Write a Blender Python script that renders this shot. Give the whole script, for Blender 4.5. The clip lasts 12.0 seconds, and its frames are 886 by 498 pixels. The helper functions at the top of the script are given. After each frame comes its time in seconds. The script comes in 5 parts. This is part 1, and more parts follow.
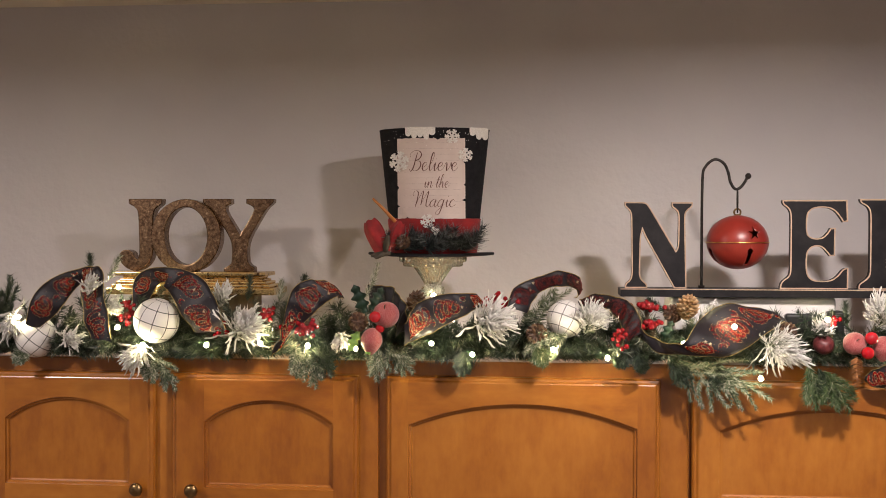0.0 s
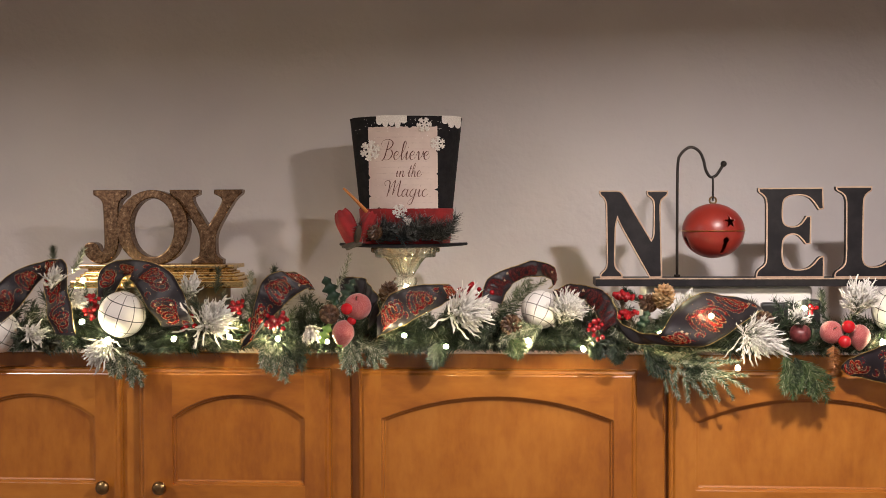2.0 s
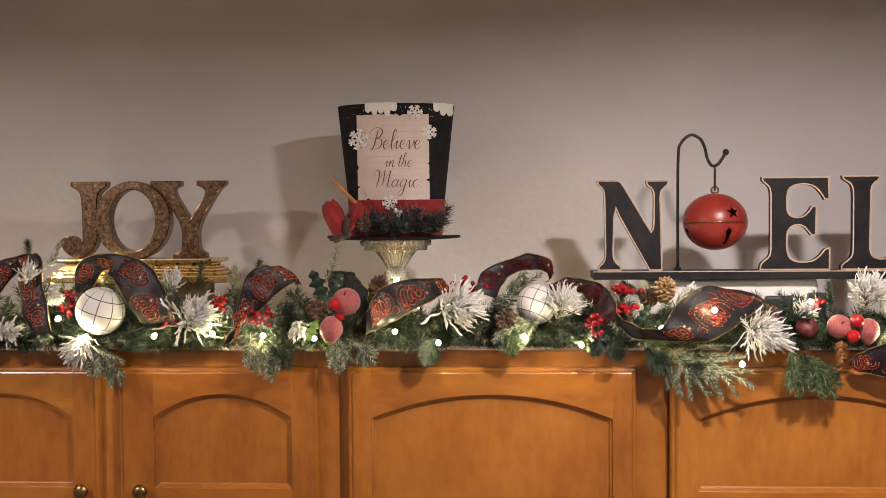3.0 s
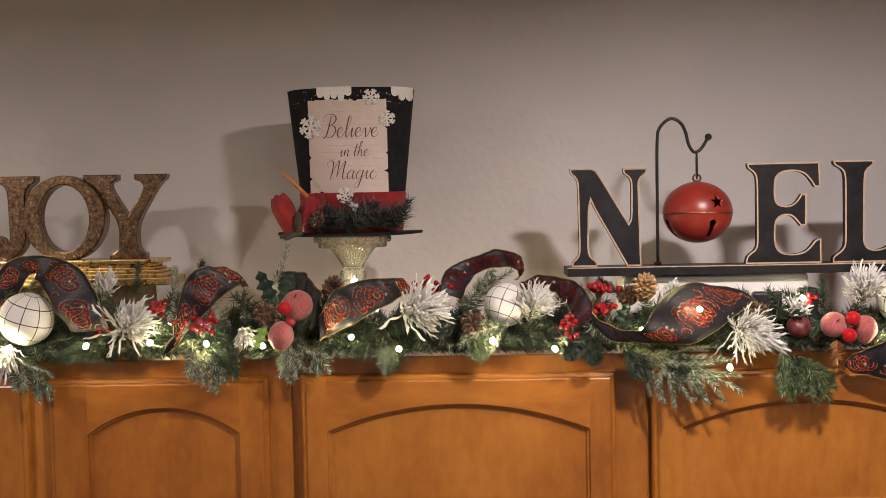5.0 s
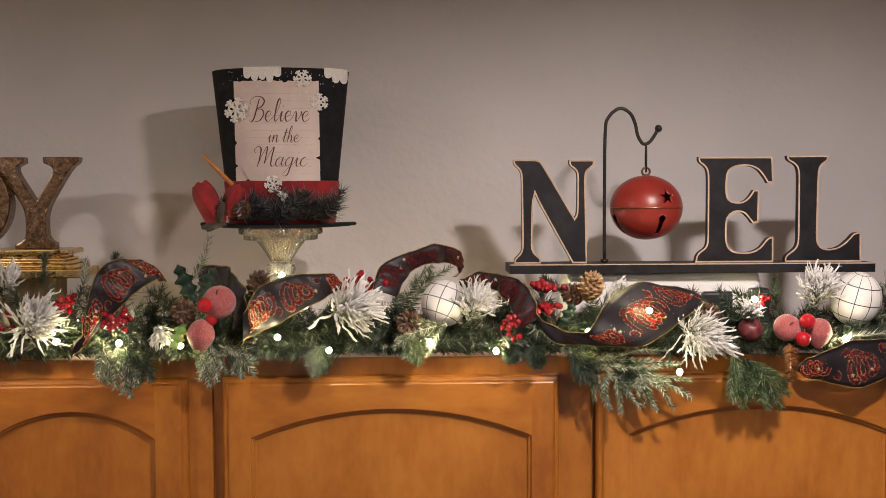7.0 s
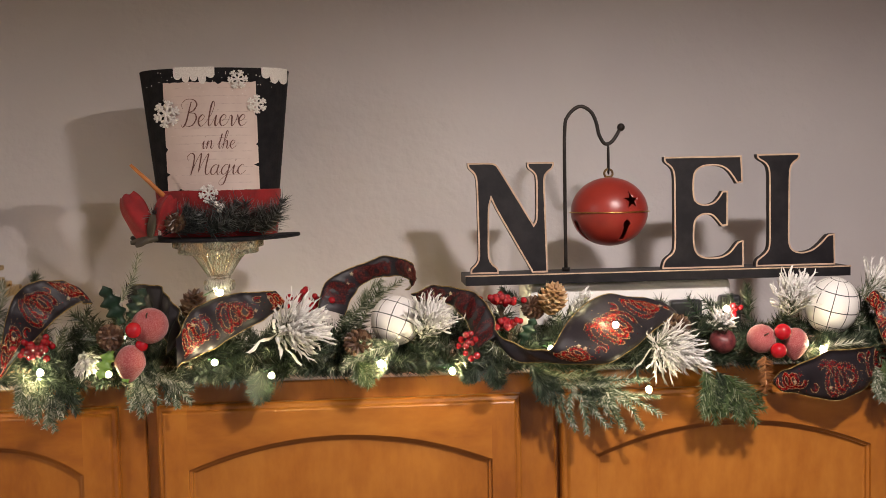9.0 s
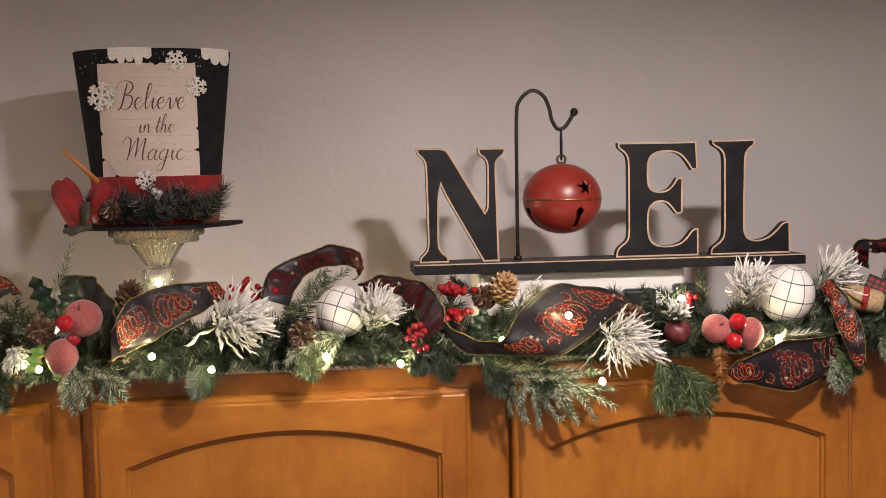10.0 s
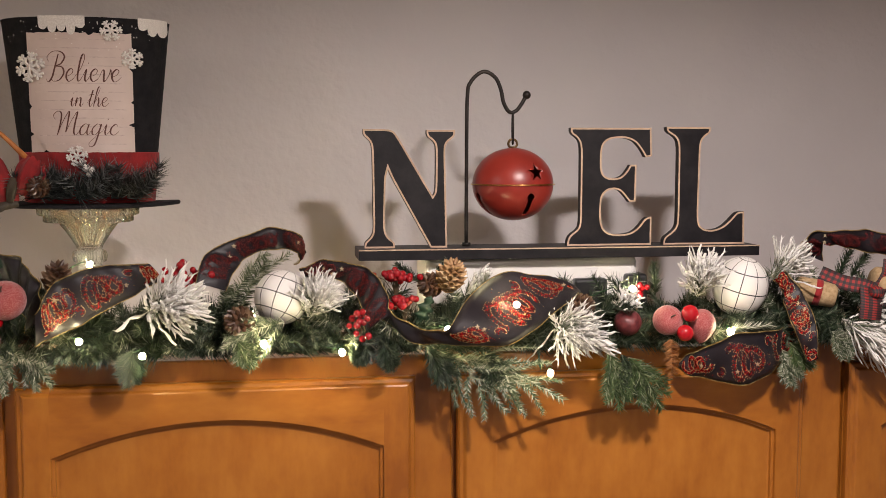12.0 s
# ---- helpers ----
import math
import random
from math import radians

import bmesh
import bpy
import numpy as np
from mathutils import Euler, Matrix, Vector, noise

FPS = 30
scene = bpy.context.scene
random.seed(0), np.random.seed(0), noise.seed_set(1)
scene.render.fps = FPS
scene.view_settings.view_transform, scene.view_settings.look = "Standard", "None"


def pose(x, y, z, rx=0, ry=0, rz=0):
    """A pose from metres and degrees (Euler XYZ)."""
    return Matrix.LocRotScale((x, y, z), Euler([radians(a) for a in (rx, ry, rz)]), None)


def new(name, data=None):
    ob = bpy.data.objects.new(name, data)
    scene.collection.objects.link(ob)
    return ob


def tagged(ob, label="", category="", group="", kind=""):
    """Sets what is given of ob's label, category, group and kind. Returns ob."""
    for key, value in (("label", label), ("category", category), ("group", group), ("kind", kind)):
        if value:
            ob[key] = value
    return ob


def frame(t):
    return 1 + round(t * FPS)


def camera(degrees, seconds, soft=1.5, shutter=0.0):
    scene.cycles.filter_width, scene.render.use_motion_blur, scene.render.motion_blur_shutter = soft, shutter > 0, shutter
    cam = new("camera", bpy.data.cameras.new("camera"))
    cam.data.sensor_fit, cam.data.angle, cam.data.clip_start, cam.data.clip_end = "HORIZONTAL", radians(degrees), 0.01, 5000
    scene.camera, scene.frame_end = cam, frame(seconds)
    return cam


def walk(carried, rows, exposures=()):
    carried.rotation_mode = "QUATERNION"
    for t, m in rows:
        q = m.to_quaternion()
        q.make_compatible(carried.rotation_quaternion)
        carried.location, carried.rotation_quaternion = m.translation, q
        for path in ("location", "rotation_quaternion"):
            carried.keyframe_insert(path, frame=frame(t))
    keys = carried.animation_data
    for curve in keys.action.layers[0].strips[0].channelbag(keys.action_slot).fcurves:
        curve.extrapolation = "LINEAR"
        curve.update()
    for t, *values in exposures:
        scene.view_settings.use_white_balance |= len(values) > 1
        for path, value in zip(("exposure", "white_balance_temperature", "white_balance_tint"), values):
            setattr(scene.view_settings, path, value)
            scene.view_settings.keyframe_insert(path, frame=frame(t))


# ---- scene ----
cam = camera(45.0, 12.0, soft=0.7)
# seconds, eye x, y, z, yaw, pitch, roll
ROWS = [
    (0.0, 0.0000, 0.1689, 2.4500, 5.151, -1.015, -0.096),
    (0.5, -0.0126, 0.1700, 2.4485, 5.032, -1.096, -0.066),
    (1.0, -0.0103, 0.1778, 2.4475, 4.882, -1.288, -0.031),
    (1.5, -0.0050, 0.1877, 2.4435, 4.209, -1.322, 0.195),
    (2.0, -0.0047, 0.2098, 2.4446, 3.649, -1.424, 0.218),
    (2.5, -0.0028, 0.2507, 2.4407, 3.552, -1.463, 0.256),
    (3.0, -0.0126, 0.3006, 2.4358, 3.160, -1.663, 0.398),
    (5.0, -0.0003, 0.4876, 2.4429, 1.637, -2.227, 1.094),
    (5.5, -0.0056, 0.5151, 2.4520, 0.741, -2.329, 1.266),
    (6.0, -0.0082, 0.5500, 2.4502, 0.196, -2.439, 1.015),
    (6.5, -0.0075, 0.5904, 2.4492, -0.806, -2.617, 0.412),
    (7.0, -0.0046, 0.6178, 2.4460, -1.838, -2.811, 0.231),
    (9.0, 0.0119, 0.7542, 2.4791, -4.183, -3.485, 1.215),
    (9.5, 0.0214, 0.7812, 2.4775, -5.020, -3.747, 1.315),
    (10.0, 0.0260, 0.8112, 2.4778, -6.636, -4.238, 1.123),
    (10.5, 0.0272, 0.8310, 2.4851, -7.861, -4.886, 1.041),
    (11.0, 0.0401, 0.8407, 2.4895, -8.539, -5.104, 0.928),
    (11.5, 0.0494, 0.8539, 2.4788, -8.784, -5.040, 0.488),
    (12.0, 0.0469, 0.8700, 2.4714, -8.996, -4.988, -0.028),
]
walk(cam, [(t, pose(x, y, z, 90 + pitch, roll, yaw)) for t, x, y, z, yaw, pitch, roll in ROWS],
     exposures=[(0.0, 0.0), (3.0, 0.01), (5.0, -0.15), (12.0, -0.13)])

# ---- light: recessed ceiling cans in front of the cabinets, unseen fill behind ----
WALL_Y, CEIL_Z, TOP_Z = 2.92, 3.042, 2.160
# x, y, watts: cans by the cabinets, then two fill lamps added behind
CANS_AND_FILL = [(-1.76, 1.22, 31), (0.57, 1.48, 41), (-1.90, -0.75, 10), (0.81, -0.65, 42)]
world = bpy.data.worlds.new("world")
scene.world = world
world.use_nodes = True
world.node_tree.nodes["Background"].inputs[0].default_value = (1.0, 0.86, 0.7, 1)
world.node_tree.nodes["Background"].inputs[1].default_value = 0.012
for cx, cy, watts in CANS_AND_FILL:
    lamp = bpy.data.lights.new("can_or_fill_lamp", "AREA")
    lamp.shape, lamp.size = "DISK", 0.11
    lamp.energy, lamp.color, lamp.spread = watts, (1.0, 0.874, 0.827), radians(172)
    new("can_or_fill_lamp", lamp).matrix_world = pose(cx, cy, CEIL_Z - 0.012)


# ---- materials ----
def shader(name, base=(0.5, 0.5, 0.5), rough=0.5, metal=0.0, **more):
    m = bpy.data.materials.new(name)
    m.use_nodes = True
    b = m.node_tree.nodes["Principled BSDF"]
    b.inputs["Base Color"].default_value = (*base, 1)
    b.inputs["Roughness"].default_value = rough
    b.inputs["Metallic"].default_value = metal
    for k, v in more.items():
        b.inputs[k.replace("_", " ")].default_value = v
    return m, m.node_tree.nodes, m.node_tree.links, b


def noise_node(nodes, links, scale, detail=4.0, stretch=None, rough=0.55):
    tc, n = nodes.new("ShaderNodeTexCoord"), nodes.new("ShaderNodeTexNoise")
    n.inputs["Scale"].default_value, n.inputs["Detail"].default_value, n.inputs["Roughness"].default_value = scale, detail, rough
    src = tc.outputs["Object"]
    if stretch:
        mp = nodes.new("ShaderNodeMapping")
        mp.inputs["Scale"].default_value = stretch
        links.new(src, mp.inputs["Vector"])
        src = mp.outputs["Vector"]
    links.new(src, n.inputs["Vector"])
    return n.outputs["Fac"]


def ramp_node(nodes, links, fac, stops):
    r = nodes.new("ShaderNodeValToRGB")
    while len(r.color_ramp.elements) < len(stops):
        r.color_ramp.elements.new(0.5)
    for e, (p, c) in zip(r.color_ramp.elements, stops):
        e.position, e.color = p, (*c, 1)
    links.new(fac, r.inputs["Fac"])
    return r.outputs["Color"]


def bump_node(nodes, links, b, height, strength, distance):
    n = nodes.new("ShaderNodeBump")
    n.inputs["Strength"].default_value, n.inputs["Distance"].default_value = strength, distance
    links.new(height, n.inputs["Height"])
    links.new(n.outputs["Normal"], b.inputs["Normal"])


def mottled(name, c1, c2, rough, scale, metal=0.0, bump=0.0, bscale=None, detail=4.0, stretch=None, lo=0.35, hi=0.65, **more):
    """A surface that wavers between two colours, with fine relief."""
    m, n, l, b = shader(name, c1, rough, metal, **more)
    f = noise_node(n, l, scale, detail, stretch)
    l.new(ramp_node(n, l, f, [(lo, c1), (hi, c2)]), b.inputs["Base Color"])
    if bump:
        bump_node(n, l, b, noise_node(n, l, bscale or scale * 3, 3.0, stretch), 1.0, bump)
    return m


def island_mix(name, stops, rough, bump=0.0, bscale=200.0, **more):
    """Colour drawn anew for each loose piece of the mesh."""
    m, n, l, b = shader(name, stops[0][1], rough, **more)
    g = n.new("ShaderNodeNewGeometry")
    l.new(ramp_node(n, l, g.outputs["Random Per Island"], stops), b.inputs["Base Color"])
    if bump:
        bump_node(n, l, b, noise_node(n, l, bscale, 3.0), 1.0, bump)
    return m


def wood_material(name, dark, mid, light, rough, grain_way, cloud_way):
    m, n, l, b = shader(name, mid, rough, Coat_Weight=0.30, Coat_Roughness=0.22)
    grain = noise_node(n, l, 11.0, 6.0, grain_way)
    cloud = noise_node(n, l, 5.0, 5.0, cloud_way, 0.62)
    blotch = noise_node(n, l, 34.0, 3.0, cloud_way)
    total = None
    for source, weight in ((grain, 0.13), (cloud, 0.63), (blotch, 0.24)):
        mul = n.new("ShaderNodeMath")
        mul.operation = "MULTIPLY_ADD"
        mul.inputs[1].default_value, mul.inputs[2].default_value = weight, 0.0
        l.new(source, mul.inputs[0])
        if total:
            l.new(total, mul.inputs[2])
        total = mul.outputs[0]
    info = n.new("ShaderNodeObjectInfo")
    vary = n.new("ShaderNodeMath")
    vary.operation = "MULTIPLY_ADD"
    vary.inputs[1].default_value = 0.07
    l.new(info.outputs["Random"], vary.inputs[0])
    l.new(total, vary.inputs[2])
    l.new(ramp_node(n, l, vary.outputs[0], [(0.40, dark), (0.53, mid), (0.66, light)]), b.inputs["Base Color"])
    bump_node(n, l, b, grain, 0.2, 0.0004)
    return m


WALL = mottled("wall_paint", (0.522, 0.499, 0.507), (0.572, 0.547, 0.553), 0.55, 2.2, bump=0.0022, bscale=42, detail=3)
CEILING = mottled("ceiling_paint", (0.70, 0.64, 0.52), (0.76, 0.70, 0.58), 0.8, 3.0, bump=0.001, bscale=60)
FLOOR = mottled("floor_tile", (0.16, 0.11, 0.075), (0.22, 0.16, 0.11), 0.5, 6.0)
MAPLE = (0.220, 0.066, 0.0078), (0.300, 0.101, 0.0115), (0.370, 0.138, 0.019), 0.34
WOOD = wood_material("maple_cabinet", *MAPLE, (7.0, 7.0, 0.8), (1.5, 1.5, 0.7))
WOOD_RAIL = wood_material("maple_rail", *MAPLE, (0.8, 7.0, 7.0), (0.7, 1.5, 1.5))
BRASS = mottled("antique_brass", (0.30, 0.20, 0.09), (0.16, 0.10, 0.05), 0.32, 60, metal=1.0)
GILT, _n, _l, _b = shader("distressed_gilt", (0.3, 0.2, 0.12), 0.27, 0.9)
_f = noise_node(_n, _l, 130, 9.0, None, 0.72)
_l.new(ramp_node(_n, _l, _f, [(0.36, (0.075, 0.040, 0.024)), (0.50, (0.21, 0.130, 0.076)), (0.60, (0.34, 0.225, 0.135)), (0.70, (0.90, 0.72, 0.48))]), _b.inputs["Base Color"])
bump_node(_n, _l, _b, _f, 0.8, 0.0005)
GILT_BASE = mottled("worn_gold_leaf", (0.82, 0.60, 0.28), (0.11, 0.060, 0.03), 0.22, 70, metal=0.95, bump=0.0008, bscale=120, detail=8, lo=0.54, hi=0.66)
BLACK = mottled("black_chalk_paint", (0.009, 0.008, 0.010), (0.019, 0.017, 0.019), 0.5, 30, bump=0.0003, bscale=180, Specular_IOR_Level=0.2)
TAN = mottled("bare_mdf_edge", (0.42, 0.29, 0.20), (0.54, 0.39, 0.28), 0.6, 60)
IRON = mottled("black_iron", (0.018, 0.015, 0.014), (0.035, 0.028, 0.024), 0.42, 50, metal=0.6)
BELLRED = mottled("red_enamel", (0.30, 0.028, 0.018), (0.20, 0.016, 0.012), 0.36, 14, bump=0.0002, bscale=60, detail=6, Coat_Weight=0.15, Coat_Roughness=0.35)
GOLD = mottled("gold_trim", (0.75, 0.50, 0.16), (0.45, 0.27, 0.07), 0.3, 200, metal=1.0)
FELTBLACK = mottled("black_felt", (0.006, 0.006, 0.008), (0.013, 0.012, 0.014), 0.85, 60, bump=0.0005, bscale=400, Specular_IOR_Level=0.25)
FELTRED = mottled("red_felt", (0.29, 0.010, 0.012), (0.18, 0.007, 0.009), 0.85, 40, bump=0.0006, bscale=350, Sheen_Weight=0.12)
PAPER = mottled("aged_paper", (0.64, 0.53, 0.48), (0.53, 0.42, 0.38), 0.7, 9, bump=0.0002, bscale=60)
PAPERLINE = mottled("faded_script", (0.62, 0.51, 0.465), (0.48, 0.385, 0.35), 0.8, 130)
INK = mottled("brown_ink", (0.10, 0.038, 0.028), (0.15, 0.065, 0.05), 0.6, 60)
GLITTERWHITE = mottled("white_glitter", (0.80, 0.77, 0.73), (0.62, 0.58, 0.55), 0.45, 500)
GREEN = island_mix("pine_needles", [(0.0, (0.007, 0.015, 0.009)), (0.45, (0.014, 0.029, 0.013)), (0.74, (0.027, 0.048, 0.019)), (0.90, (0.11, 0.125, 0.085))], 0.5)
OLIVE = island_mix("frosted_needles", [(0.0, (0.022, 0.040, 0.016)), (0.38, (0.065, 0.090, 0.042)), (0.70, (0.19, 0.205, 0.135)), (0.97, (0.46, 0.455, 0.38))], 0.65)
PALETWIG = island_mix("pale_frosted_twig", [(0.0, (0.06, 0.08, 0.04)), (0.4, (0.22, 0.235, 0.16)), (0.9, (0.54, 0.53, 0.46))], 0.7)
BRIGHT = island_mix("fresh_needles", [(0.0, (0.020, 0.045, 0.012)), (0.45, (0.055, 0.095, 0.028)), (0.8, (0.11, 0.15, 0.06)), (0.93, (0.34, 0.36, 0.25))], 0.5)
DARKNEEDLE = island_mix("dark_wreath_needles", [(0.0, (0.010, 0.013, 0.013)), (0.6, (0.028, 0.035, 0.034)), (0.84, (0.20, 0.21, 0.21))], 0.5)
FROST = island_mix("snowy_needles", [(0.0, (0.42, 0.41, 0.37)), (0.35, (0.58, 0.565, 0.53)), (0.9, (0.76, 0.74, 0.71))], 0.95, bump=0.0016, bscale=420.0)
COPPER = island_mix("copper_twig", [(0.0, (0.16, 0.06, 0.02)), (0.8, (0.34, 0.15, 0.05))], 0.35, Metallic=0.4)
BARK = mottled("brown_stem", (0.05, 0.032, 0.018), (0.09, 0.06, 0.03), 0.8, 60)
CONE = island_mix("pine_cone_scales", [(0.0, (0.040, 0.019, 0.012)), (0.6, (0.11, 0.055, 0.030)), (0.95, (0.28, 0.18, 0.11))], 0.36)
CONETAN = island_mix("pale_cone_scales", [(0.0, (0.26, 0.14, 0.06)), (0.6, (0.42, 0.26, 0.12)), (0.95, (0.60, 0.44, 0.26))], 0.6)
BERRY = mottled("red_berries", (0.18, 0.003, 0.007), (0.32, 0.008, 0.013), 0.22, 3, Coat_Weight=0.4)
SHINYRED = mottled("shiny_red_ball", (0.42, 0.006, 0.012), (0.34, 0.004, 0.010), 0.14, 10, Coat_Weight=0.6)
SUGAR = mottled("sugared_red_fruit", (0.27, 0.022, 0.022), (0.44, 0.15, 0.14), 0.6, 620, bump=0.0014, bscale=700, detail=4, lo=0.42, hi=0.66, Sheen_Weight=0.35)
LEAF = mottled("holly_leaf", (0.007, 0.022, 0.014), (0.014, 0.040, 0.022), 0.35, 40)
# holly green with the glow of a near bulb put into the colour
LEAF_LIT = mottled("lit_holly_leaf", (0.12, 0.24, 0.04), (0.20, 0.34, 0.07), 0.4, 40)
RIBBON = mottled("charcoal_ribbon", (0.008, 0.0065, 0.0095), (0.019, 0.0155, 0.0195), 0.45, 30, bump=0.0004, bscale=700, Specular_IOR_Level=0.35)
DARKBACK = mottled("dark_ribbon_back", (0.020, 0.014, 0.015), (0.040, 0.028, 0.028), 0.6, 40, bump=0.0004, bscale=700)
# darker sequin reds, used on three of the ribbon loops
DIMGLITTER = island_mix("dark_glitter_scrolls", [(0.0, (0.035, 0.004, 0.006)), (0.6, (0.09, 0.007, 0.009)), (0.92, (0.22, 0.03, 0.025))], 0.35, Metallic=0.3)
RIBBONBACK = mottled("pale_ribbon_back", (0.52, 0.48, 0.43), (0.62, 0.57, 0.51), 0.6, 40, bump=0.0004, bscale=700)
CORD = island_mix("gold_wired_edge", [(0.0, (0.13, 0.085, 0.035)), (0.7, (0.34, 0.24, 0.09)), (0.97, (0.60, 0.46, 0.20))], 0.4, Metallic=0.7)
PALEGOLD = mottled("pale_gold_foil", (0.62, 0.52, 0.36), (0.42, 0.33, 0.20), 0.35, 200, metal=0.6)
GLITTER = island_mix("red_sequins", [(0.0, (0.055, 0.003, 0.005)), (0.45, (0.16, 0.005, 0.008)), (0.72, (0.38, 0.010, 0.012)), (0.93, (0.66, 0.035, 0.028))], 0.2, Metallic=0.25)
GOLDGLITTER = island_mix("gold_glitter", [(0.0, (0.34, 0.20, 0.07)), (0.6, (0.58, 0.40, 0.17)), (0.95, (0.80, 0.64, 0.36))], 0.3, Metallic=0.6)
WIRE = mottled("green_wire", (0.010, 0.035, 0.014), (0.018, 0.05, 0.02), 0.4, 60)
BURLAP = mottled("burlap", (0.30, 0.20, 0.10), (0.44, 0.31, 0.17), 0.9, 180, bump=0.0012, bscale=600)
WHITEPLASTIC = mottled("glossy_white_plastic", (0.78, 0.76, 0.74), (0.82, 0.80, 0.78), 0.2, 8)
BLACKPLASTIC = mottled("black_plastic", (0.012, 0.012, 0.014), (0.02, 0.02, 0.022), 0.35, 30)
ORANGE = mottled("orange_stick", (0.52, 0.20, 0.05), (0.40, 0.14, 0.035), 0.6, 70)
GREENLEAFBROWN = mottled("dried_leaf", (0.026, 0.020, 0.012), (0.052, 0.036, 0.020), 0.6, 60)

GLASS, _n, _l, _b = shader("pressed_glass", (0.93, 0.95, 0.86), 0.03, Transmission_Weight=0.93, IOR=1.48)
BULB, _n, _l, _b = shader("warm_led", (1.0, 0.9, 0.6), 0.3, Emission_Color=(1.0, 0.86, 0.50, 1), Emission_Strength=330.0)
CANGLOW, _n, _l, _b = shader("can_diffuser", (1.0, 0.9, 0.75), 0.4, Emission_Color=(1.0, 0.84, 0.66, 1), Emission_Strength=4.0)


def plaid_material():
    m, n, l, b = shader("buffalo_plaid", (0.3, 0.02, 0.02), 0.7)
    uv = n.new("ShaderNodeUVMap")
    sep = n.new("ShaderNodeSeparateXYZ")
    l.new(uv.outputs[0], sep.inputs[0])
    outs = []
    for k, rate in ((0, 8.0), (1, 2.5)):
        mul, fr, gt = (n.new("ShaderNodeMath") for _ in range(3))
        mul.operation, fr.operation, gt.operation = "MULTIPLY", "FRACT", "GREATER_THAN"
        mul.inputs[1].default_value, gt.inputs[1].default_value = rate, 0.5
        l.new(sep.outputs[k], mul.inputs[0])
        l.new(mul.outputs[0], fr.inputs[0])
        l.new(fr.outputs[0], gt.inputs[0])
        outs.append(gt.outputs[0])
    add = n.new("ShaderNodeMath")
    l.new(outs[0], add.inputs[0])
    l.new(outs[1], add.inputs[1])
    div = n.new("ShaderNodeMath")
    div.operation = "MULTIPLY"
    div.inputs[1].default_value = 0.5
    l.new(add.outputs[0], div.inputs[0])
    l.new(ramp_node(n, l, div.outputs[0], [(0.0, (0.010, 0.010, 0.012)), (0.5, (0.060, 0.010, 0.011)), (1.0, (0.24, 0.012, 0.010))]), b.inputs["Base Color"])
    bump_node(n, l, b, noise_node(n, l, 700, 2), 1.0, 0.0004)
    return m


def check_material():
    """White cloth with a thin dark windowpane check, on the ball's own map."""
    m, n, l, b = shader("windowpane_check", (0.8, 0.78, 0.74), 0.6)
    uv = n.new("ShaderNodeUVMap")
    sep = n.new("ShaderNodeSeparateXYZ")
    l.new(uv.outputs[0], sep.inputs[0])
    outs = []
    for k in (0, 1):
        fr, sub, ab, lt = (n.new("ShaderNodeMath") for _ in range(4))
        fr.operation, sub.operation, ab.operation, lt.operation = "FRACT", "SUBTRACT", "ABSOLUTE", "LESS_THAN"
        sub.inputs[1].default_value, lt.inputs[1].default_value = 0.5, 0.03
        l.new(sep.outputs[k], fr.inputs[0])
        l.new(fr.outputs[0], sub.inputs[0])
        l.new(sub.outputs[0], ab.inputs[0])
        l.new(ab.outputs[0], lt.inputs[0])
        outs.append(lt.outputs[0])
    mx = n.new("ShaderNodeMath")
    mx.operation = "MAXIMUM"
    l.new(outs[0], mx.inputs[0])
    l.new(outs[1], mx.inputs[1])
    l.new(ramp_node(n, l, mx.outputs[0], [(0.0, (0.68, 0.66, 0.63)), (1.0, (0.03, 0.028, 0.03))]), b.inputs["Base Color"])
    bump_node(n, l, b, noise_node(n, l, 500, 2), 1.0, 0.0003)
    return m


PLAID, CHECK = plaid_material(), check_material()


# ---- builders ----
def mesh_object(name, verts, faces, mats, parent=None, label="", smooth=False, slots=None, uvs=None):
    me = bpy.data.meshes.new(name)
    me.from_pydata([tuple(v) for v in verts], [], faces)
    for m in (mats if isinstance(mats, (list, tuple)) else [mats]):
        me.materials.append(m)
    if slots is not None:
        me.polygons.foreach_set("material_index", slots)
    if smooth:
        me.polygons.foreach_set("use_smooth", [True] * len(me.polygons))
    if uvs is not None:
        layer = me.uv_layers.new(name="map")
        for lp in me.loops:
            layer.data[lp.index].uv = uvs[lp.vertex_index]
    me.update()
    ob = new(name, me)
    if parent:
        ob.parent = parent
    if label:
        ob["label"] = label
    return ob


def part(name, bm, material, parent=None, label="", smooth=False):
    me = bpy.data.meshes.new(name)
    bm.to_mesh(me)
    bm.free()
    for m in (material if isinstance(material, (list, tuple)) else [material]):
        me.materials.append(m)
    if smooth:
        me.polygons.foreach_set("use_smooth", [True] * len(me.polygons))
    ob = new(name, me)
    if parent:
        ob.parent = parent
    if label:
        ob["label"] = label
    return ob


def thing(name, label, category, group="", kind="", at=(0, 0, 0)):
    ob = new(name)
    ob.empty_display_size = 0.02
    ob.location = at
    return tagged(ob, label, category, group, kind)


def box_bm(x0, x1, y0, y1, z0, z1, bevel=0.0, segs=2):
    bm = bmesh.new()
    bmesh.ops.create_cube(bm, size=1.0)
    for v in bm.verts:
        v.co = Vector((x0 + (v.co.x + 0.5) * (x1 - x0), y0 + (v.co.y + 0.5) * (y1 - y0), z0 + (v.co.z + 0.5) * (z1 - z0)))
    if bevel:
        bmesh.ops.bevel(bm, geom=bm.edges[:], offset=bevel, segments=segs, affect="EDGES", profile=0.5)
    return bm


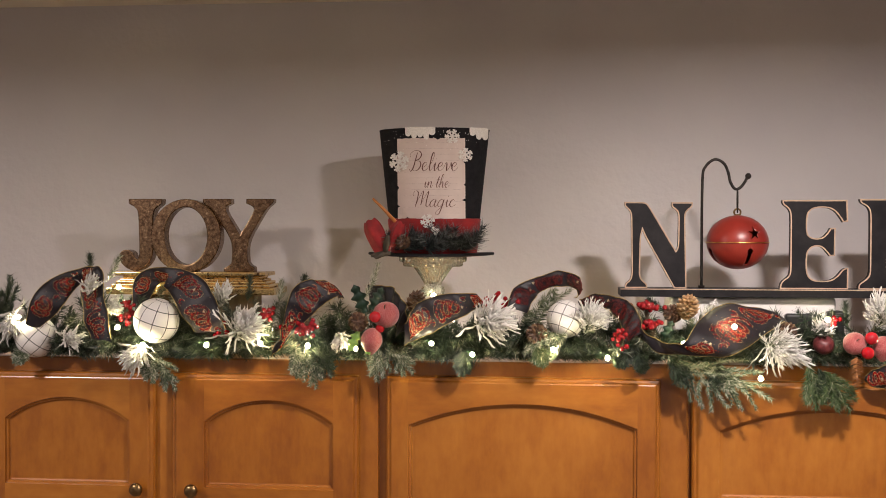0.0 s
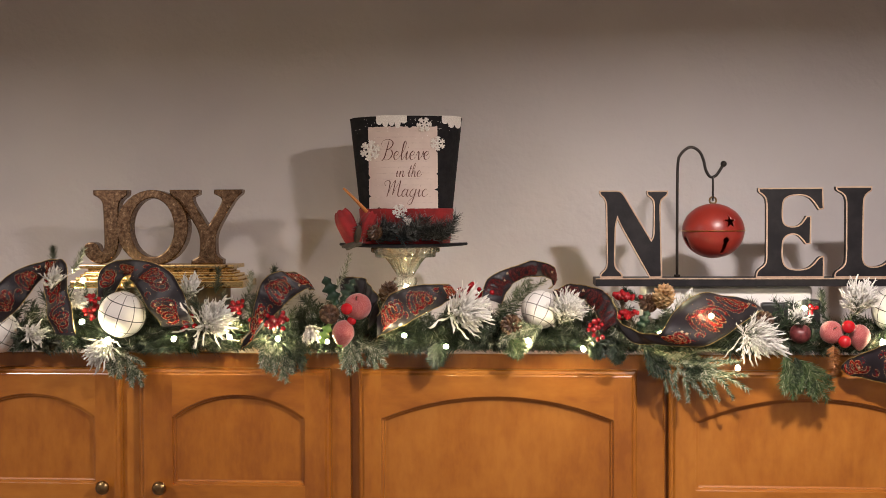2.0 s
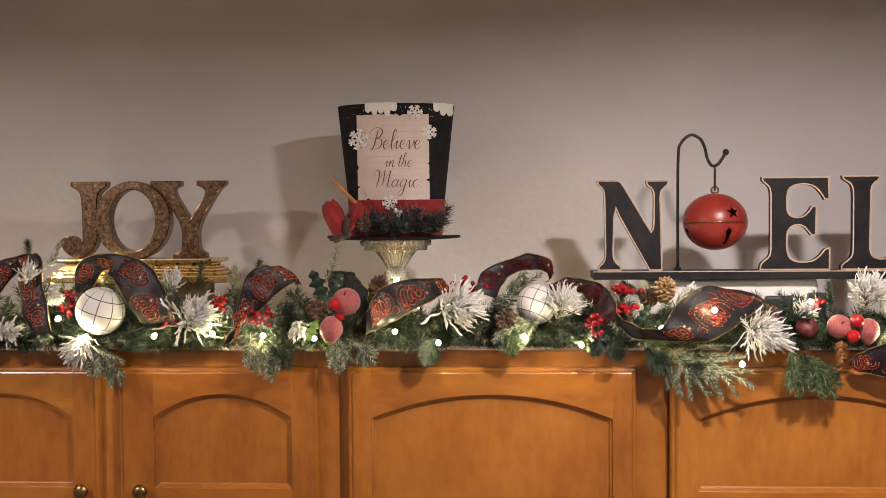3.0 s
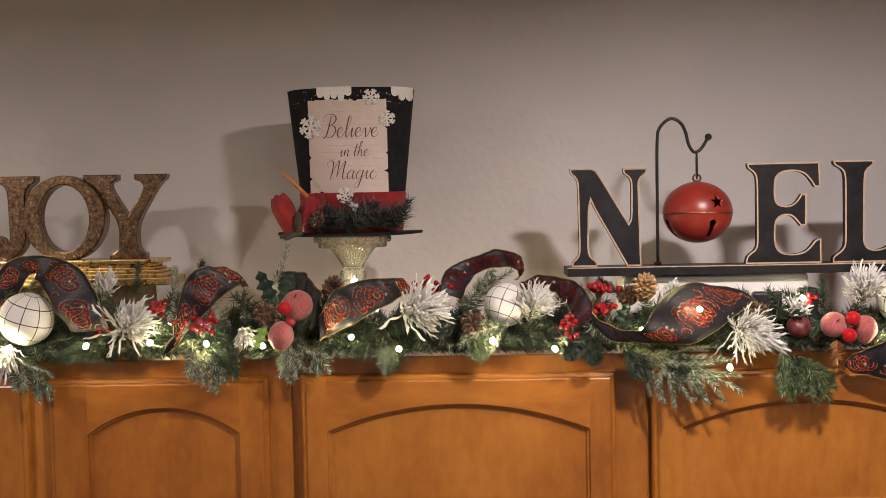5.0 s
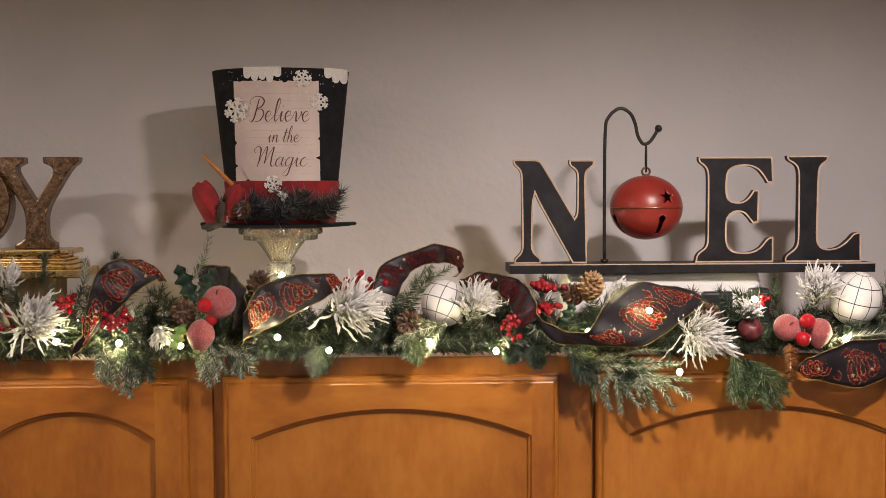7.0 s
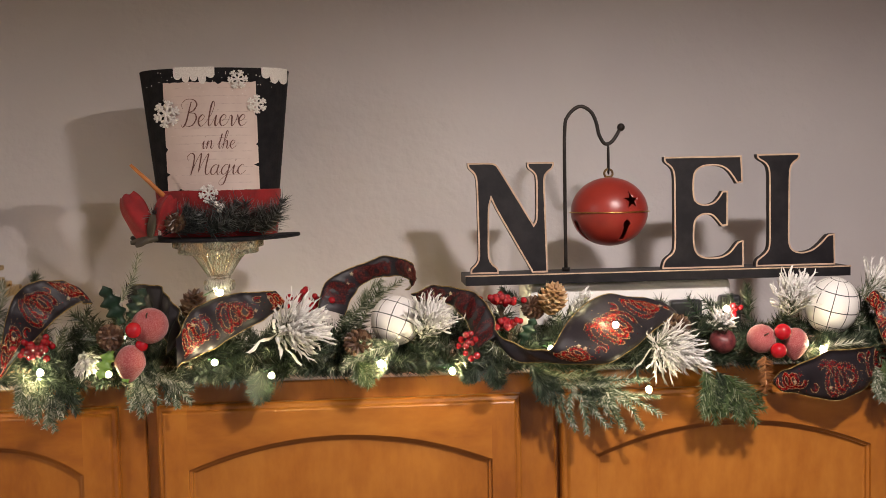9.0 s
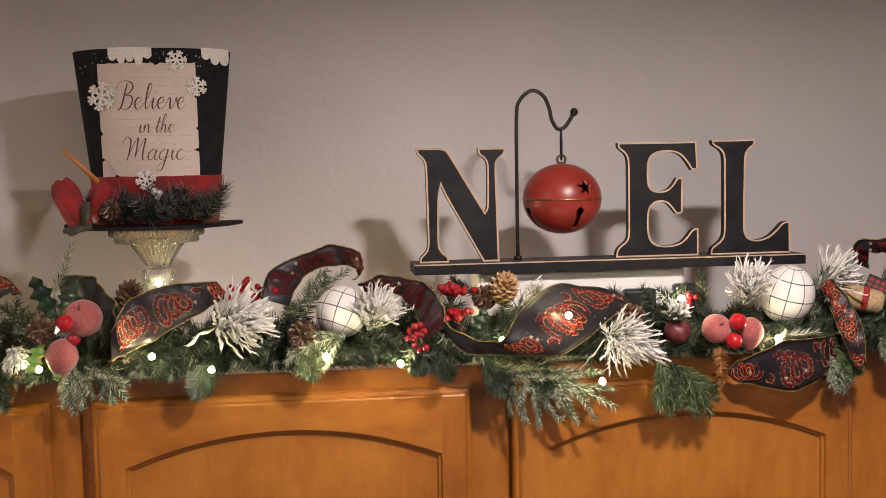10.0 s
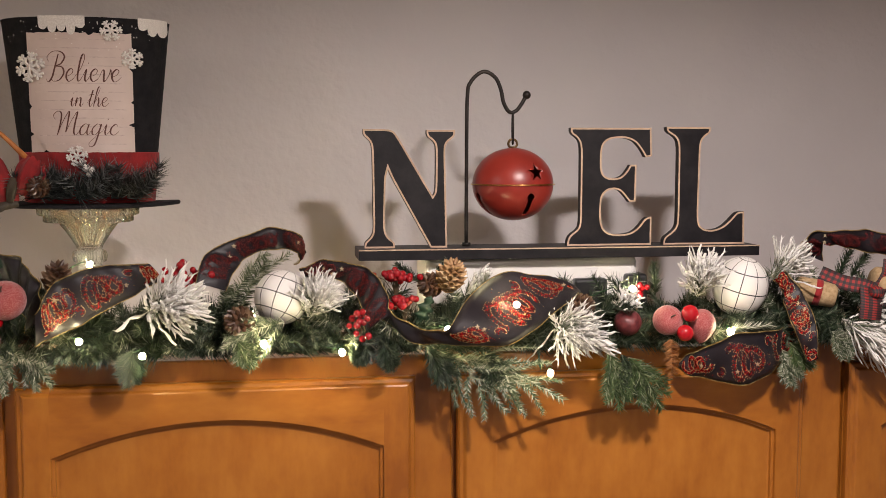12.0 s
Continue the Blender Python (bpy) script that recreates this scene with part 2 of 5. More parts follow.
def tube(points, radius, sides=6, closed_ends=True):
    """Vertices and faces of a round rod along the points; radius a number or a function of 0..1."""
    pts = [Vector(p) for p in points]
    verts, faces, n = [], [], len(pts)
    side = None
    for i, p in enumerate(pts):
        d = (pts[min(i + 1, n - 1)] - pts[max(i - 1, 0)]).normalized()
        if side is None:
            side = d.orthogonal().normalized()
        side = (side - d * side.dot(d)).normalized()
        up = d.cross(side)
        r = radius(i / (n - 1)) if callable(radius) else radius
        for k in range(sides):
            a = 2 * math.pi * k / sides
            verts.append(p + (side * math.cos(a) + up * math.sin(a)) * r)
    for i in range(n - 1):
        for k in range(sides):
            a, b = i * sides + k, i * sides + (k + 1) % sides
            faces.append((a, b, b + sides, a + sides))
    if closed_ends:
        faces.append(tuple(range(sides))[::-1])
        faces.append(tuple(range((n - 1) * sides, n * sides)))
    return verts, faces


def joined(pieces):
    verts, faces = [], []
    for v, f in pieces:
        o = len(verts)
        verts += list(v)
        faces += [tuple(i + o for i in q) for q in f]
    return verts, faces


def spline(points, steps):
    """A smooth curve through the points."""
    p = [Vector(q) for q in points]
    p = [p[0] * 2 - p[1]] + p + [p[-1] * 2 - p[-2]]
    out = []
    for i in range(1, len(p) - 2):
        for k in range(steps):
            t = k / steps
            out.append(0.5 * ((2 * p[i]) + (p[i + 1] - p[i - 1]) * t + (2 * p[i - 1] - 5 * p[i] + 4 * p[i + 1] - p[i + 2]) * t * t
                              + (3 * p[i] - p[i - 1] - 3 * p[i + 1] + p[i + 2]) * t ** 3))
    out.append(p[-2])
    return out


def lathe(profile, sides=32, flutes=0, depth=0.0, flute_rows=()):
    """A turned form from (radius, height) pairs, with optional fluting on some rows."""
    verts, faces = [], []
    for j, (r, z) in enumerate(profile):
        for k in range(sides):
            a = 2 * math.pi * k / sides
            rr = r * (1 + (depth * math.cos(flutes * a) if j in flute_rows else 0))
            verts.append((rr * math.cos(a), rr * math.sin(a), z))
    for j in range(len(profile) - 1):
        for k in range(sides):
            a, b = j * sides + k, j * sides + (k + 1) % sides
            faces.append((a, b, b + sides, a + sides))
    faces.append(tuple(range(sides))[::-1])
    faces.append(tuple(range((len(profile) - 1) * sides, len(profile) * sides)))
    return verts, faces


def ball(center, r, rings=8, sides=12, squash=1.0):
    prof = [(max(r * math.sin(math.pi * j / rings), r * 0.02), -r * squash * math.cos(math.pi * j / rings)) for j in range(rings + 1)]
    v, f = lathe(prof, sides)
    c = Vector(center)
    return [Vector(p) + c for p in v], f


# ---- structure ----
def slab(name, x0, x1, y0, y1, z0, z1, mat, label):
    return tagged(part(name, box_bm(x0, x1, y0, y1, z0, z1), mat), label, name.split("_")[0], kind="structure")


slab("wall_north", -3.4, 3.4, WALL_Y, WALL_Y + 0.12, 0, CEIL_Z, WALL, "grey-beige painted wall with light orange-peel texture")
slab("wall_south", -3.4, 3.4, -2.72, -2.6, 0, CEIL_Z, WALL, "plain painted wall closing the kitchen")
slab("wall_west", -3.52, -3.4, -2.72, WALL_Y + 0.12, 0, CEIL_Z, WALL, "plain painted wall closing the kitchen side")
slab("wall_east", 3.4, 3.52, -2.72, WALL_Y + 0.12, 0, CEIL_Z, WALL, "plain painted wall closing the kitchen side")
slab("floor", -3.52, 3.52, -2.72, WALL_Y + 0.12, -0.12, 0, FLOOR, "plain brown tiled kitchen floor")
slab("ceiling", -3.52, 3.52, -2.72, WALL_Y + 0.12, CEIL_Z, CEIL_Z + 0.12, CEILING, "cream painted ceiling")
# the back two fixtures only house the added fill lamps
for cx, cy, _w in CANS_AND_FILL:
    can = thing("can_or_fill_light", "ceiling light with a white trim ring, the back two added as fill", "ceiling light", "recessed ceiling lights", at=(cx, cy, CEIL_Z))
    ring_v, ring_f = [], []
    for r, z in ((0.062, -0.001), (0.064, -0.008), (0.086, -0.006), (0.090, -0.001)):
        ring_v += [(r * math.cos(2 * math.pi * k / 40), r * math.sin(2 * math.pi * k / 40), z) for k in range(40)]
    for j in range(3):
        ring_f += [(j * 40 + k, j * 40 + (k + 1) % 40, (j + 1) * 40 + (k + 1) % 40, (j + 1) * 40 + k) for k in range(40)]
    mesh_object("trim_ring", ring_v, ring_f, WHITEPLASTIC, can, smooth=True)
    v, f = lathe([(0.060, -0.0035), (0.058, -0.001)], 40)
    mesh_object("diffuser", v, f, CANGLOW, can)


# ---- cabinets ----
FACE, FRAME = 2.497, 2.519


def arch_door(x0, x1, px0, px1, z0, z1, rail_low, spring, crown, parent, knob_x=None):
    """A door with a moulded edge and a sunk panel under a flat arch. spring, crown: heights of the arch's ends and middle."""
    n = 28
    pz0 = z0 + rail_low
    cx, half, rise = (px0 + px1) / 2, (px1 - px0) / 2, crown - spring
    rad = (half * half + rise * rise) / (2 * rise)

    def arch(off):
        h = half - off
        pts = [(px0 + off, pz0 + off)] * 2 + [(px1 - off, pz0 + off)] * 2
        top = []
        for i in range(n + 1):
            x = cx + h - 2 * h * i / n
            top.append((x, crown - rad + math.sqrt(max((rad - off) ** 2 - (x - cx) ** 2, 0))))
        return pts + [top[0]] + top + [top[-1]]

    def outer(off):
        pts = [(x0 + off, z0 + off), (px0, z0 + off), (px1, z0 + off), (x1 - off, z0 + off), (x1 - off, z1 - off)]
        pts += [(cx + half - 2 * half * i / n, z1 - off) for i in range(n + 1)]
        return pts + [(x0 + off, z1 - off)]

    rows = [(outer(0), FRAME - 0.001), (outer(0), FACE + 0.010), (outer(0.003), FACE + 0.006), (outer(0.008), FACE + 0.005), (outer(0.011), FACE + 0.001),
            (outer(0.0135), FACE), (arch(0.0), FACE), (arch(0.0010), FACE + 0.0055), (arch(0.0056), FACE + 0.0062), (arch(0.0064), FACE + 0.0112),
            (arch(0.0090), FACE + 0.0122), (arch(0.0105), FACE + 0.0124)]
    verts, faces, slots, m = [], [], [], n + 7
    for pts, y in rows:
        verts += [(x, y, z) for x, z in pts]
    for j in range(len(rows) - 1):
        for k in range(m):
            a, b = j * m + k, j * m + (k + 1) % m
            faces.append((a, b, b + m, a + m))
            # rails run level between the upright stiles
            slots.append(1 if k == 1 or 5 <= k < 5 + n else 0)
    faces.append(tuple(range((len(rows) - 1) * m, len(rows) * m)))
    slots.append(0)
    door = mesh_object("door", verts, faces, [WOOD, WOOD_RAIL], parent, slots=slots)
    if knob_x is not None:
        prof = [(0.0045, 0.0), (0.0055, 0.001), (0.005, 0.010), (0.0075, 0.013), (0.0135, 0.016), (0.0155, 0.021), (0.0135, 0.0265), (0.008, 0.029), (0.0015, 0.030)]
        v, f = lathe(prof, 24)
        v = [(x + knob_x, FACE - z, y + 1.869) for x, y, z in v]
        mesh_object("knob", v, f, BRASS, door, "antique brass knob", smooth=True)
    return door


def cabinet(x0, x1, z0, doors, label):
    cab = thing("wall_cabinet", label, "cabinet", "kitchen wall cabinets", at=((x0 + x1) / 2, WALL_Y, z0))
    shift = Matrix.Translation(cab.location).inverted()
    made = []
    made.append(part("body", box_bm(x0, x1, FRAME, WALL_Y - 0.002, z0, TOP_Z, 0.003, 2), WOOD, cab))
    for dx0, dx1, px0, px1, dz0, knob in doors:
        made.append(arch_door(dx0, dx1, px0, px1, dz0, 2.1275, 0.060, 2.021, 2.071, cab, knob))
    for o in made:
        o.matrix_parent_inverse = shift
    return cab


cabinet(-1.86, -1.312, 1.80, [(-1.84, -1.33, -1.78, -1.39, 1.812, None)], "honey maple wall cabinet with an arched panel door")
cabinet(-1.3115, -0.356, 1.80, [(-1.268, -0.8635, -1.211, -0.918, 1.812, -0.896), (-0.822, -0.398, -0.746, -0.453, 1.812, -0.770)], "honey maple wall cabinet with two arched doors and brass knobs")
cabinet(-0.336, 0.3225, 1.38, [(-0.3355, 0.262, -0.286, 0.212, 1.392, None)], "honey maple wall cabinet with one wide arched door")
cabinet(0.3300, 0.988, 1.80, [(0.3302, 0.913, 0.385, 0.862, 1.812, None)], "honey maple wall cabinet below a word sign")
cabinet(0.9935, 1.80, 1.80, [(0.9938, 1.50, 1.050, 1.444, 1.812, None)], "honey maple wall cabinet at the garland's end")
for gx0, gx1 in ((-0.3555, -0.3365), (0.323, 0.3295), (0.9885, 0.993)):
    tagged(part("trim", box_bm(gx0, gx1, FRAME + 0.010, WALL_Y - 0.004, 1.80, TOP_Z - 0.002), WOOD), "dark recessed filler strip between two cabinets", "trim", kind="structure")


# ---- the two word signs ----
def eased(outline):
    """Rounds the gentle bends of an outline and keeps its sharp corners."""
    out, n = [], len(outline)
    for i, p in enumerate(outline):
        a, b, c = Vector(outline[i - 1]), Vector(p), Vector(outline[(i + 1) % n])
        if (b - a).length > 1e-6 and (c - b).length > 1e-6 and (b - a).angle(c - b) < radians(58):
            la, lc = min(0.25, 9 / (b - a).length), min(0.25, 9 / (c - b).length)
            out += [tuple(b.lerp(a, la)), tuple(b.lerp(c, lc))]
        else:
            out.append(tuple(p))
    return out


def letter(name, outline, unit, origin, depth, mats, parent, inset=0.0, hole=None, wide=1.0):
    """A cut-out letter from its outline: a thick board with an edge line round its painted face."""
    bm = bmesh.new()
    ox, oy, oz = origin
    if not hole:
        outline = eased(eased(outline))
    vs = [bm.verts.new((ox + x * unit * wide, oy, oz + z * unit)) for x, z in outline]
    if hole:
        hs = [bm.verts.new((ox + x * unit, oy, oz + z * unit)) for x, z in hole]
        n = len(vs)
        for k in range(n):
            bm.faces.new((vs[k], vs[(k + 1) % n], hs[(k + 1) % n], hs[k]))
    else:
        bm.faces.new(vs)
    bmesh.ops.recalc_face_normals(bm, faces=bm.faces[:])
    for f in bm.faces:
        if f.normal.y > 0:
            f.normal_flip()
    fronts = bm.faces[:]
    ext = bmesh.ops.extrude_face_region(bm, geom=fronts)
    moved = [g for g in ext["geom"] if isinstance(g, bmesh.types.BMVert)]
    bmesh.ops.translate(bm, verts=moved, vec=(0, -depth, 0))
    face = [g for g in ext["geom"] if isinstance(g, bmesh.types.BMFace)]
    for f in fronts:
        if f.is_valid:
            f.normal_flip()
    for f in bm.faces:
        f.material_index = 0
    if inset:
        for f in face:
            f.material_index = 1
        bmesh.ops.inset_region(bm, faces=face, thickness=inset, use_even_offset=True)
        for f in face:
            f.material_index = 0
    else:
        rim = [e for f in face for e in f.edges if sum(1 for g in e.link_faces if g in face) == 1]
        bmesh.ops.bevel(bm, geom=rim, offset=0.0030, segments=3, affect="EDGES", profile=0.5)
    return part(name, bm, mats, parent)


N_LINE = [(0, 210), (51, 210), (60, 200), (118, 102), (124, 92), (129, 100), (130, 180), (125, 190), (113, 198), (113, 209), (164, 209), (164, 198), (150, 188),
          (146, 178), (150, 0), (120, 0), (52, 122), (44, 140), (40, 125), (38, 32), (43, 20), (56, 10), (56, 0), (2, 0), (2, 10), (14, 20), (18, 32), (16, 178), (12, 190), (0, 200)]
E_LINE = [(6, 208), (147, 208), (149, 158), (138, 156), (130, 170), (118, 185), (100, 191), (75, 189), (63, 180), (60, 165), (60, 133), (66, 122), (80, 118), (95, 121),
          (105, 132), (111, 143), (122, 143), (121, 78), (110, 77), (102, 88), (92, 99), (75, 100), (63, 91), (60, 75), (60, 42), (66, 26), (82, 19), (110, 20), (126, 30), (139, 49),
          (150, 50), (150, 0), (1, 0), (3, 14), (10, 22), (20, 29), (24, 40), (24, 176), (19, 189), (6, 198)]
L_LINE = [(2, 208), (79, 208), (79, 198), (68, 191), (62, 180), (60, 42), (66, 29), (82, 24), (102, 29), (118, 43), (129, 57), (142, 58), (143, 0), (0, 0), (0, 12), (14, 22),
          (22, 31), (24, 45), (24, 178), (18, 191), (3, 199)]
J_LINE = [(19, 125), (78, 125), (78, 116), (66, 108), (62, 98), (63, 40), (60, 22), (50, 8), (35, 0), (20, 2), (6, 12), (0, 26), (6, 36), (16, 38), (26, 34), (29, 25), (34, 21),
          (38, 28), (36, 100), (32, 110), (19, 117)]
Y_LINE = [(10, 125), (60, 125), (60, 117), (50, 112), (50, 104), (75, 64), (100, 104), (98, 112), (86, 117), (86, 125), (134, 125), (134, 118), (122, 110), (88, 52), (88, 20), (92, 12),
          (100, 8), (100, 0), (46, 0), (46, 6), (58, 12), (61, 20), (61, 54), (24, 108), (10, 117)]

# the bell sign: a black board on a white box, with cut-out letters and a bell on a crook
BOARD_Z = 2.3195
sign = thing("word_sign", "black wooden NOEL sign with tan edges and a hanging red bell", "sign", at=(0.525, 2.63, BOARD_Z - 0.0175))
sign_back = Matrix.Translation(sign.location).inverted()
bits = [part("board", box_bm(0.1815, 0.8665, 2.585, 2.675, BOARD_Z - 0.0175, BOARD_Z, 0.0006, 1), BLACK, sign),
        part("board_edge", box_bm(0.1813, 0.8667, 2.5838, 2.5872, BOARD_Z - 0.0016, BOARD_Z + 0.0004), TAN, sign, "bare tan top edge")]
UN = 0.000928
bits.append(letter("letter_n", N_LINE, UN, (0.1915, 2.632, BOARD_Z), 0.015, [BLACK, TAN], sign, 0.0029))
bits.append(letter("letter_e", E_LINE, UN * 1.03, (0.5345, 2.632, BOARD_Z), 0.015, [BLACK, TAN], sign, 0.0029, wide=1.045))
bits.append(letter("letter_l", L_LINE, UN * 1.04, (0.7065, 2.632, BOARD_Z), 0.015, [BLACK, TAN], sign, 0.0029, wide=1.06))
CROOK = [(0.367, 2.64, BOARD_Z), (0.367, 2.64, 2.45), (0.368, 2.64, 2.565), (0.374, 2.64, 2.594), (0.395, 2.64, 2.611), (0.415, 2.64, 2.602), (0.425, 2.64, 2.582), (0.430, 2.64, 2.560),
         (0.440, 2.64, 2.5445), (0.452, 2.64, 2.547), (0.462, 2.64, 2.560), (0.468, 2.64, 2.571)]
v, f = joined([tube(spline(CROOK, 6), 0.0033, 10), ball((0.4695, 2.64, 2.573), 0.0072), tube([(0.367, 2.64, BOARD_Z), (0.367, 2.64, BOARD_Z + 0.006)], 0.0075, 10)])
bits.append(mesh_object("crook", v, f, IRON, sign, "black iron shepherd's crook", smooth=True))


def bell_mesh():
    """A hollow jingle bell with a star and keyhole slots cut through its shell."""
    rings, sides, rx, rz = 28, 56, 0.0685, 0.0612
    prof = [(max(rx * math.sin(math.pi * j / rings), 0.0005), -rz * math.cos(math.pi * j / rings)) for j in range(rings + 1)]
    v, f = lathe(prof, sides)
    shell = mesh_object("bell_shell", v, f, BELLRED, smooth=True)
    solid = shell.modifiers.new("thick", "SOLIDIFY")
    solid.thickness, solid.offset = 0.0016, -1
    cutters = []

    def cutter(outline, yaw):
        bm = bmesh.new()
        a = [bm.verts.new((x, -0.10, z)) for x, z in outline]
        b = [bm.verts.new((x, -0.02, z)) for x, z in outline]
        bm.faces.new(a)
        bm.faces.new(b[::-1])
        for k in range(len(a)):
            bm.faces.new((a[k], b[k], b[(k + 1) % len(a)], a[(k + 1) % len(a)]))
        bmesh.ops.recalc_face_normals(bm, faces=bm.faces[:])
        bm.transform(pose(0, 0, 0, 0, 0, yaw))
        c = part("cutter", bm, BELLRED)
        cutters.append(c)
        mod = shell.modifiers.new("cut", "BOOLEAN")
        mod.operation, mod.object, mod.solver = "DIFFERENCE", c, "EXACT"

    star = [((0.0145 if k % 2 == 0 else 0.0058) * math.sin(math.pi * k / 5), 0.020 + (0.0145 if k % 2 == 0 else 0.0058) * math.cos(math.pi * k / 5)) for k in range(10)]
    slot = [(0.0065 * math.cos(math.radians(a)), -0.020 + 0.0065 * math.sin(math.radians(a))) for a in range(-50, 231, 28)] + [(-0.0036, -0.048), (0.0036, -0.048)]
    for yaw in (24, 204):
        cutter(star, yaw)
    for yaw in (15, 105, 195, 285):
        cutter(slot, yaw)
    bpy.context.view_layer.update()
    done = bpy.data.meshes.new_from_object(shell.evaluated_get(bpy.context.evaluated_depsgraph_get()))
    for o in [shell] + cutters:
        bpy.data.objects.remove(o)
    return done


bell = new("bell", bell_mesh())
bell.location = (0.4465, 2.64, 2.4235)
bell.parent = sign
bell["label"] = "round red jingle bell with star cut-out"
bits.append(bell)
rim_v, rim_f = [], []
for r, z in ((0.0668, -0.0012), (0.0712, -0.0008), (0.0712, 0.0008), (0.0668, 0.0012)):
    rim_v += [(r * math.cos(2 * math.pi * k / 56), r * math.sin(2 * math.pi * k / 56), z) for k in range(56)]
for j in range(3):
    rim_f += [(j * 56 + k, j * 56 + (k + 1) % 56, (j + 1) * 56 + (k + 1) % 56, (j + 1) * 56 + k) for k in range(56)]
rim = mesh_object("rim", rim_v, rim_f, GOLD, bell, "gold seam rim", smooth=True)


def ring_pts(center, r, axis, n=20, squash=1.0):
    c = Vector(center)
    return [c + Vector((0, r * math.cos(a), r * squash * math.sin(a)) if axis == "x" else (r * math.cos(a), 0, r * squash * math.sin(a))) for a in (2 * math.pi * k / n for k in range(n + 1))]


v, f = joined([tube(ring_pts((0.446, 2.64, 2.4915), 0.0075, "z"), 0.0021, 8), tube([(0.446, 2.64, 2.481), (0.446, 2.64, 2.487)], 0.004, 8)])
bits.append(mesh_object("eyelet", v, f, BRASS, sign, "brass eyelet", smooth=True))
v, f = tube(ring_pts((0.446, 2.64, 2.518), 0.0055, "x", 24, 5.0), 0.0014, 6)
bits.append(mesh_object("link", v, f, IRON, sign, smooth=True))
for o in bits:
    o.matrix_parent_inverse = sign_back

white_box = thing("storage_box", "glossy white plastic box with black latches, half hidden by the garland", "box", at=(0.476, 2.66, TOP_Z))
inv = Matrix.Translation(white_box.location).inverted()
for o in (part("body", box_bm(0.294, 0.660, 2.612, 2.735, TOP_Z, BOARD_Z - 0.0177, 0.012, 4), WHITEPLASTIC, white_box, smooth=False),
          part("latch", box_bm(0.544, 0.602, 2.594, 2.614, 2.215, 2.266, 0.006, 3), BLACKPLASTIC, white_box, "black plastic latch"),
          part("latch", box_bm(0.634, 0.672, 2.594, 2.640, 2.215, 2.272, 0.006, 3), BLACKPLASTIC, white_box, "black plastic latch")):
    o.matrix_parent_inverse = inv

# the gilt word on its stepped plinth
UJ = 0.001405
joy = thing("word_sculpture", "distressed gold JOY letters on a stepped gilt plinth", "sculpture", at=(-0.83, 2.69, 2.295))
inv = Matrix.Translation(joy.location).inverted()
jb = [letter("letter_j", J_LINE, UJ, (-1.020, 2.716, 2.3485), 0.030, [GILT], joy),
      letter("letter_y", Y_LINE, UJ, (-0.8235, 2.716, 2.3485), 0.028, [GILT], joy)]
oval = [(61 * math.cos(2 * math.pi * k / 56), 63 * math.sin(2 * math.pi * k / 56)) for k in range(56)]
inner = [(37.5 * math.cos(2 * math.pi * k / 56), 49 * math.sin(2 * math.pi * k / 56)) for k in range(56)]
jb.append(letter("letter_o", oval, UJ, (-0.8465, 2.705, 2.435), 0.034, [GILT], joy, hole=inner))
tiers = [(-1.014, -0.646, 0.050, 2.3395, 2.3490), (-0.999, -0.661, 0.037, 2.3325, 2.3395), (-1.006, -0.654, 0.043, 2.3270, 2.3325), (-1.013, -0.645, 0.049, 2.3200, 2.3270),
         (-1.021, -0.635, 0.056, 2.3120, 2.3200), (-1.030, -0.621, 0.066, 2.2955, 2.3120)]
for x0, x1, d, z0, z1 in tiers:
    jb.append(part("plinth_tier", box_bm(x0, x1, 2.70 - d, 2.70 + d, z0, z1, 0.0026, 3), GILT_BASE, joy, "worn gold-leaf moulding"))
for o in jb:
    o.matrix_parent_inverse = inv
tagged(part("riser_block", box_bm(-0.97, -0.68, 2.68, 2.75, TOP_Z, 2.295, 0.003, 2), BARK), "plain dark wooden riser block hidden behind the garland", "riser")

# ---- the top hat on its glass stand ----
HX, HY, HB, HT = -0.2485, 2.692, 2.3955, 2.686


def hat_radii(z):
    t = (z - HB) / (HT - HB)
    return 0.100 + 0.0305 * t, 0.056 + 0.017 * t


def on_hat(x, z, off):
    """A point on the front of the crown at sideways place x and height z, proud by off."""
    rx, ry = hat_radii(z)
    c = max(-0.999, min(0.999, (x - HX) / rx))
    return Vector((x + off * c * 0.6, HY - (ry + off) * math.sqrt(1 - c * c), z))


hat = thing("top_hat", "black felt top hat with parchment verse, red band and greenery", "hat decoration", at=(HX, HY, 2.388))
inv = Matrix.Translation(hat.location).inverted()
hb = []


def crown_ring(z, off, rim=0.0):
    rx, ry = hat_radii(z)
    # the top edge dips towards the sides
    return [(HX + (rx + off) * math.cos(a), HY + (ry + off) * math.sin(a), z + rim * abs(math.sin(a))) for a in (2 * math.pi * k / 64 for k in range(64))]


def loft(rings, cap=True):
    n = len(rings[0])
    verts, faces = [p for r in rings for p in r], []
    for j in range(len(rings) - 1):
        faces += [(j * n + k, j * n + (k + 1) % n, (j + 1) * n + (k + 1) % n, (j + 1) * n + k) for k in range(n)]
    if cap:
        faces += [tuple(range(n))[::-1], tuple(range((len(rings) - 1) * n, len(rings) * n))]
    return verts, faces


